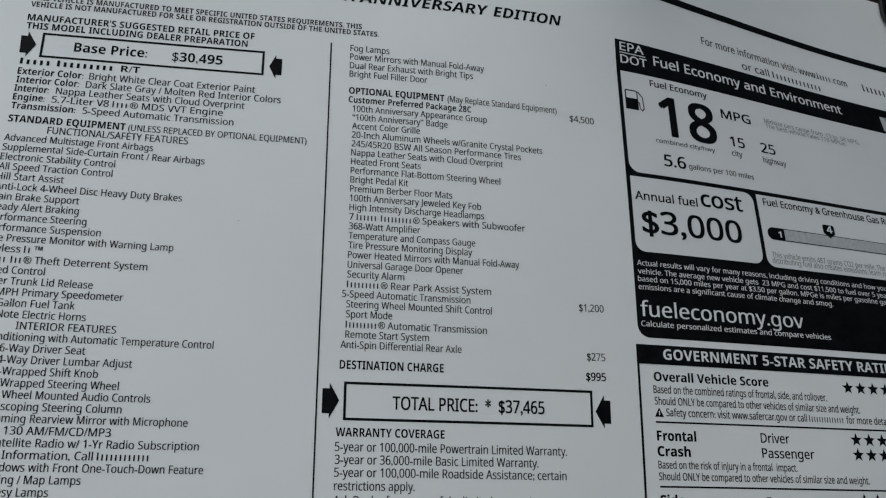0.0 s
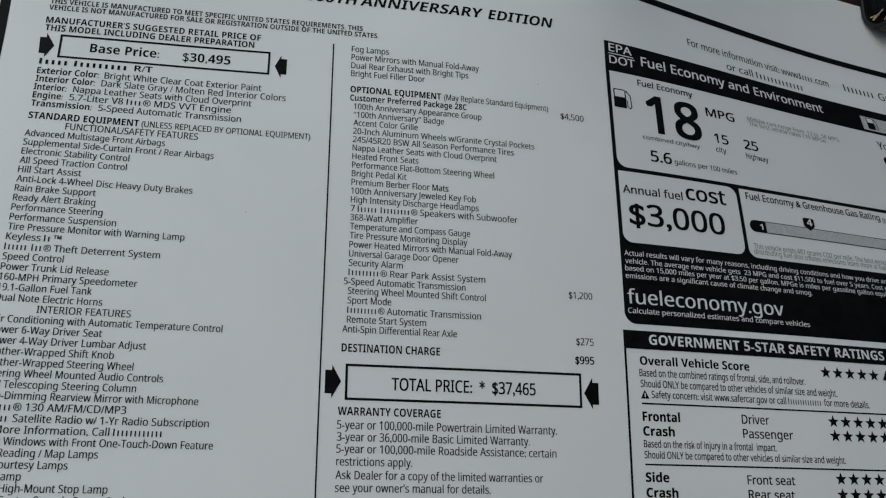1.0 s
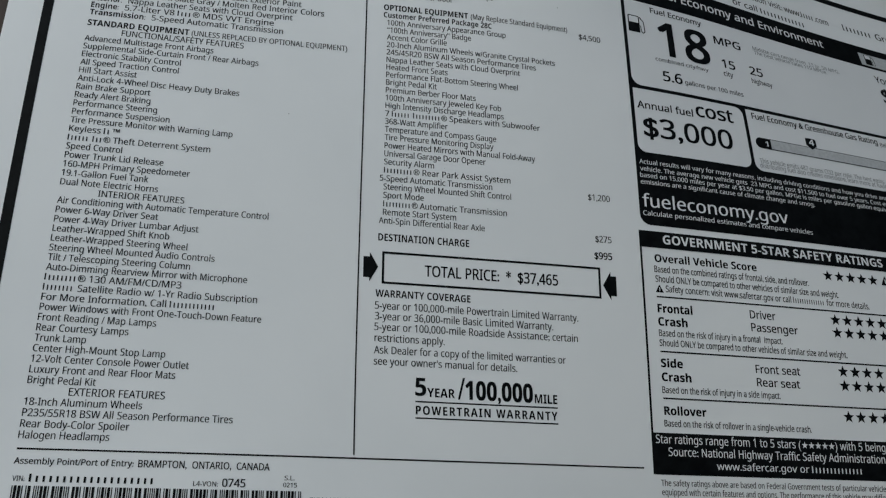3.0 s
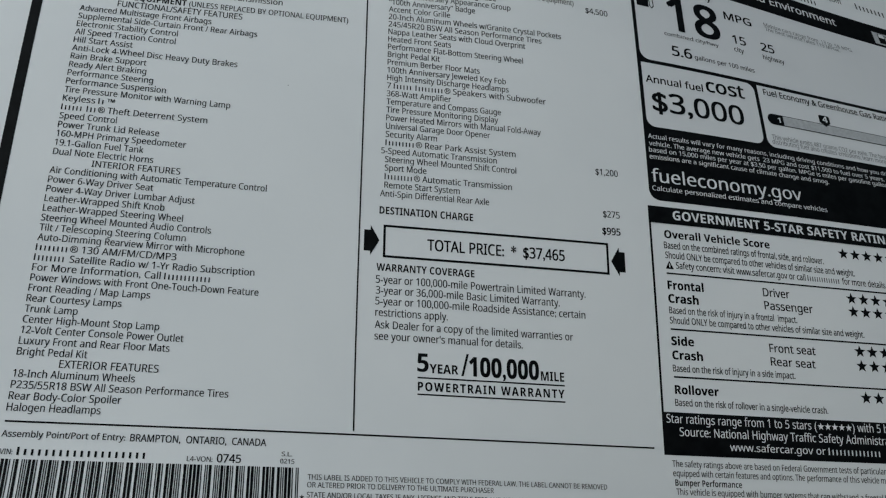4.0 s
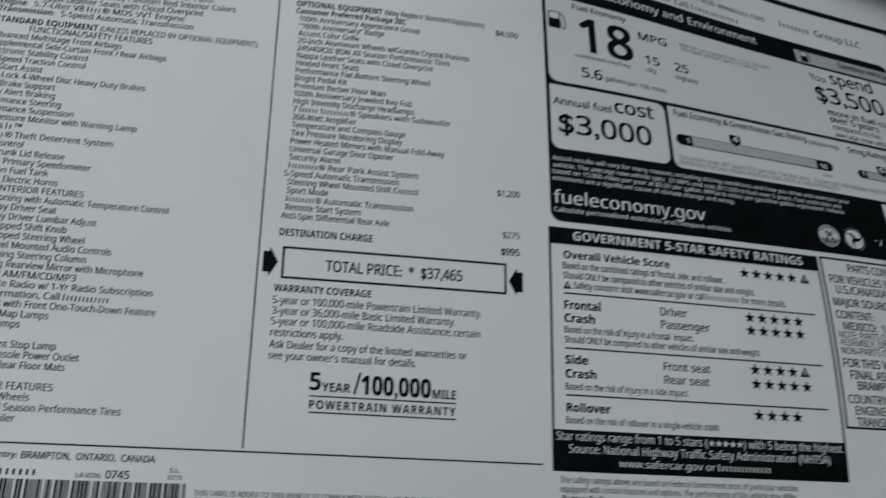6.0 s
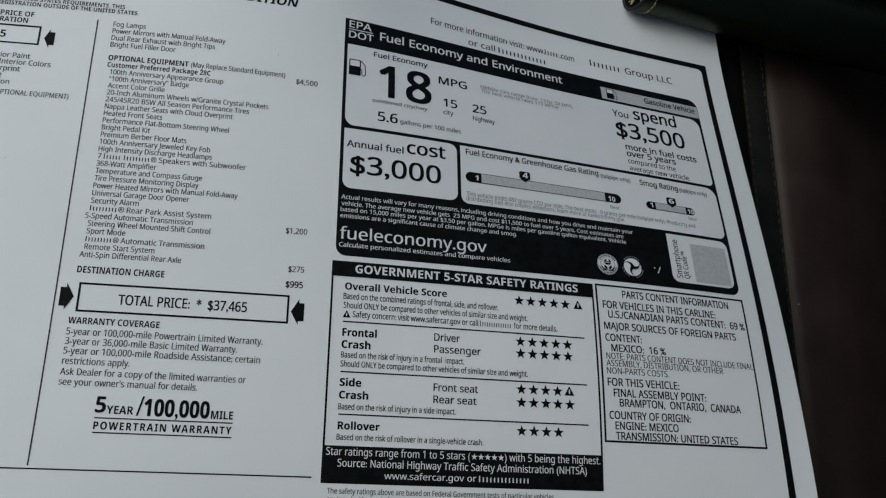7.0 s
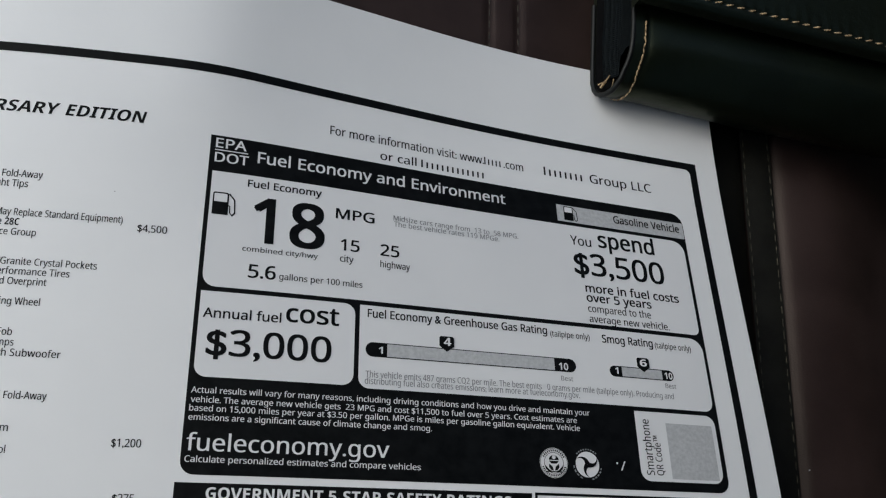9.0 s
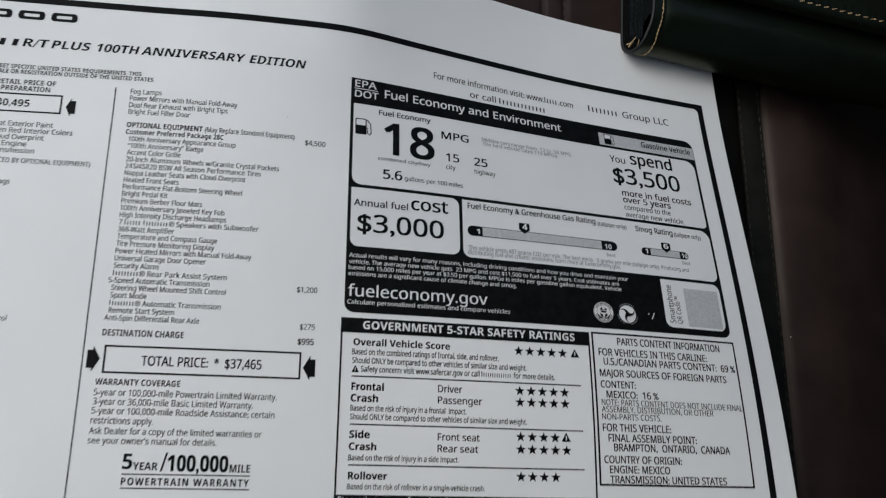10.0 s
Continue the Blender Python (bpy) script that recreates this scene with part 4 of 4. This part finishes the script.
def case():
    thing = tagged(new("leather_case"), "black leather document case with tan stitching on the sheet's corner", "document case")
    along = Vector((1, -0.052, -0.08)).normalized()
    back = Vector((0.052, 1, 0.0))
    back = (back - along * back.dot(along)).normalized()
    up = along.cross(back).normalized()
    foot = Vector((0.2338, 0.1712, -0.0325))
    LONG, DEEP, HIGH = 0.27, 0.17, 0.0268

    def at(p, q, h):
        return foot + along * p + back * q + up * h

    def end(h):
        return 0.24 * max(0.0, h)

    # the wrapped leather, bottom to top round the front, 2 mm thick
    outer = [(DEEP, 0.0), (0.10, 0.0), (0.04, 0.0), (0.012, 0.0), (0.0042, 0.0002), (0.0006, 0.0012), (-0.0020, 0.0030), (-0.0038, 0.0056)]
    outer += [(-0.0046, 0.0086), (-0.0044, 0.0120), (-0.0031, 0.0153), (-0.0008, 0.0184), (0.0024, 0.0209), (0.0042, 0.0224), (0.0060, 0.0236), (0.0080, 0.0245), (0.0100, 0.0252), (0.0125, 0.0257), (0.0150, 0.0260)]
    outer += [(0.0180, 0.0262), (0.0210, 0.0263), (0.024, 0.0263), (0.05, 0.0263), (DEEP, 0.0263)]
    dirs = []
    for i, (q, h) in enumerate(outer):
        a, b = outer[max(i - 1, 0)], outer[min(i + 1, len(outer) - 1)]
        v = Vector((b[0] - a[0], b[1] - a[1])).normalized()
        dirs.append(Vector((-v.y, v.x)))
    inner = [(q - 0.0020 * n.x, h - 0.0020 * n.y) for (q, h), n in zip(outer, dirs)]
    steps = [0.0, 0.0015, 0.0032, 0.0046, 0.0056, 0.0062, 0.0070, 0.0085, 0.012, 0.018] + [0.03 + 0.03 * k for k in range(9)]
    bm = bmesh.new()

    def skin(profile, s):
        wave = 0.0004 * math.sin(s * 95) + 0.0003 * math.sin(s * 41 + 1)
        dip = 0.00055 * math.exp(-((s - 0.0062) / 0.0011) ** 2)
        sag = 0.075 * math.exp(-s / 0.03)
        swell = [0.0024 * (1 - math.exp(-max(0.0, s - 0.006) / 0.022)) * math.exp(-((q - 0.0135) / 0.0065) ** 2) * ease((h - 0.012) / 0.008) for q, h in profile]
        return [at(end(h) + s, q - (dip + wave - w) * n.x, w * n.y + h * (1 - sag * ease((h - 0.012) / 0.012)) - (dip + wave * 0.6) * n.y) for (q, h), n, w in zip(profile, dirs, swell)]

    a = loft(bm, [skin(outer, s) for s in steps])
    hem = [[at(end(h) + s, q, h * (1 - 0.075 * math.exp(-s / 0.03) * ease((h - 0.012) / 0.012))) for q, h in inner] for s in steps]
    b = [bm.verts.new(v) for v in hem[0]]
    for k in range(len(outer) - 1):
        bm.faces.new((a[0][k + 1], a[0][k], b[k], b[k + 1]))
    bmesh.ops.recalc_face_normals(bm, faces=bm.faces)
    part("wrap", bm, BLACK_LEATHER, thing, "smooth black leather wrapped round the front edge", smooth=True)
    # inner side in dull black, so that the shaded recess stays dark
    bm = bmesh.new()
    loft(bm, hem)
    part("lining", bm, LINING, thing, "dull black lining that keeps the wrap's inside dark", smooth=True)

    bm = bmesh.new()
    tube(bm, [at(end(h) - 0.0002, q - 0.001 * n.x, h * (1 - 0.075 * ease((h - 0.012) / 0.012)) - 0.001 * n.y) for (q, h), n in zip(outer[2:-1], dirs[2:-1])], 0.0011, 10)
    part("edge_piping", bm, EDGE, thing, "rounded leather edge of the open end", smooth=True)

    # tan thread round the open end
    path = [at(end(h) + 0.0062 - 0.0018 * ease((h - 0.012) / 0.012), q - 0.0002 * n.x, h * (1 - 0.061 * ease((h - 0.012) / 0.012)) - 0.0002 * n.y) for (q, h), n in zip(outer[3:-2], dirs[3:-2])]
    fine = []
    for p, r in zip(path, path[1:]):
        n = max(2, round((r - p).length / 0.0008))
        fine += [p.lerp(r, k / n) for k in range(n)]
    bm = bmesh.new()
    rng = random.Random(3)
    for k in range(0, len(fine) - 3, 3):
        j = along * rng.uniform(-0.0004, 0.0004)
        stitch(bm, fine[k] + j, fine[k + 3] - j, rng.uniform(0.0006, 0.0009))
    part("end_stitching", bm, THREAD, thing, "tan thread round the open end")

    # the padded cover on top, with a stitched groove and small puckers
    front, left, base, top, pitch = 0.0256, 0.0046, 0.0254, HIGH + 0.0072, 0.0050
    qs = [0.0, 0.0004, 0.0012, 0.0022, 0.0032, 0.0038, 0.0043, 0.0047, 0.0051, 0.0056, 0.0064, 0.0078, 0.010, 0.014, 0.02, 0.03, 0.045, 0.07, 0.10, 0.14]
    ps = [0.0, 0.0004, 0.0012, 0.0022, 0.0032, 0.0040, 0.0047, 0.0054, 0.0064] + [0.0072 + pitch / 5 * k for k in range(140)] + [0.15, 0.18, 0.21, 0.24]

    def pad(p, q):
        edge = min(p, q)
        h = top + 0.0006 * (1 - math.exp(-edge / 0.02))
        h -= 0.0016 * (1 - min(1.0, edge / 0.0022)) ** 2
        groove = math.exp(-((edge - 0.0047) / 0.0007) ** 2)
        run = p if q < p else q
        h -= 0.00065 * groove * (0.6 + 0.4 * math.cos(math.tau * run / pitch))
        h -= 0.00045 * math.exp(-max(0.0, edge - 0.0047) / 0.0022) * (0.5 + 0.5 * math.cos(math.tau * run / pitch)) if edge > 0.0047 else 0.0
        return h

    bm = bmesh.new()
    grid = loft(bm, [[at(left + p, front + 0.0014 + q, pad(p, q)) for p in ps] for q in qs])
    rim = [at(left + p, front + 0.0026, base) for p in ps]
    low = [bm.verts.new(p) for p in rim]
    mid = [bm.verts.new(at(left + p - 0.0001, front + 0.0002, 0.3 * base + 0.7 * pad(p, 0))) for p in ps]
    for k in range(len(ps) - 1):
        bm.faces.new((low[k], low[k + 1], mid[k + 1], mid[k]))
        bm.faces.new((mid[k], mid[k + 1], grid[0][k + 1], grid[0][k]))
    side = [bm.verts.new(at(left - 0.0006, front + q, base)) for q in qs]
    for k in range(len(qs) - 1):
        bm.faces.new((side[k], grid[k][0], grid[k + 1][0], side[k + 1]))
    bmesh.ops.recalc_face_normals(bm, faces=bm.faces)
    part("cover", bm, BLACK_LEATHER, thing, "padded leather cover with puckered tan stitching", smooth=True)

    bm = bmesh.new()
    run = 0.0047
    while run < 0.14:
        lean = 0.00042 + rng.uniform(-0.00016, 0.00016)
        stitch(bm, at(left + run + 0.0004, front + 0.0061 - lean, pad(run, 0.0047) - 0.0003), at(left + run + 0.0042, front + 0.0061 + lean, pad(run + 0.002, 0.0047) + 0.0003), 0.00100)
        if run < 0.09:
            stitch(bm, at(left + 0.0047, front + run + 0.0014, pad(0.0047, run) + 0.0002), at(left + 0.0047, front + run + 0.0052, pad(0.0047, run) + 0.0003), 0.0010)
        run += pitch
    part("cover_stitching", bm, THREAD, thing, "raised tan stitches along the cover's edge")

    # folded elastic between the two covers, at the open end
    bm = bmesh.new()
    rows = []
    for i in range(60):
        row = []
        for k in range(33):
            s = k / 32
            h = 0.0006 + 0.0224 * s
            q = 0.0070 + 0.0080 * ease((s - 0.27) / 0.08) - 0.0022 * ease((s - 0.5) / 0.5) + 0.0022 * i
            fold = 0.0003 * math.sin(q * 210 + 3 * s) - 0.0026 * math.cos(math.tau * s ** 0.6)
            row.append(at(end(h) + 0.0040 + fold, q, h))
        rows.append(row)
    loft(bm, rows)
    bmesh.ops.solidify(bm, geom=bm.faces[:], thickness=0.0009)
    part("elastic_gusset", bm, ELASTIC, thing, "ribbed charcoal elastic folded into the open end", smooth=True)

    bm = bmesh.new()
    bmesh.ops.create_cube(bm, size=1.0)
    for v in bm.verts:
        v.co = at(0.022 + (v.co.x + 0.5) * 0.24, 0.012 + (v.co.y + 0.5) * 0.155, 0.0026 + (v.co.z + 0.5) * 0.0195)
    part("filling", bm, LINING, thing, "black lining seen inside the open end")

    bm = bmesh.new()
    tube(bm, [at(0.0036, 0.0052, 0.0086), at(0.0033, 0.0044, 0.0076), at(0.0028, 0.0034, 0.0062)], 0.00026, 6)
    tube(bm, [at(0.0030, 0.0036, 0.0064), at(0.0026, 0.0028, 0.0050), at(0.0022, 0.0016, 0.0036)], 0.00055, 6)
    tube(bm, [at(0.0028, 0.0034, 0.0060), at(0.0018, 0.0032, 0.0044), at(0.0012, 0.0030, 0.0032)], 0.0003, 6)
    tube(bm, [at(0.0046, 0.0030, 0.0100), at(0.0050, 0.0018, 0.0084), at(0.0052, 0.0008, 0.0070)], 0.0002, 6)
    part("loose_thread", bm, THREAD, thing, "frayed tan thread ends")
    return thing


case()

# ---- specks ----
holder[0] = sheet
for u, v, r in ((64.0, 101.3, 0.16), (-32.3, 46.2, 0.14), (20.5, 31.0, 0.09)):
    disc("speck", u, v, r, "ink", 1, 10)


def lint():
    bm = bmesh.new()
    x, y = 0.3268, 0.0285
    bmesh.ops.create_icosphere(bm, subdivisions=2, radius=0.5, matrix=Matrix.Translation((x, y, seat_height(x, y) + 0.0002)) @ Matrix.Diagonal((0.0007, 0.0005, 0.0004, 1)))
    tagged(part("lint", bm, REVERSED, None), "tiny white speck of lint on the maroon seat", "lint")


lint()
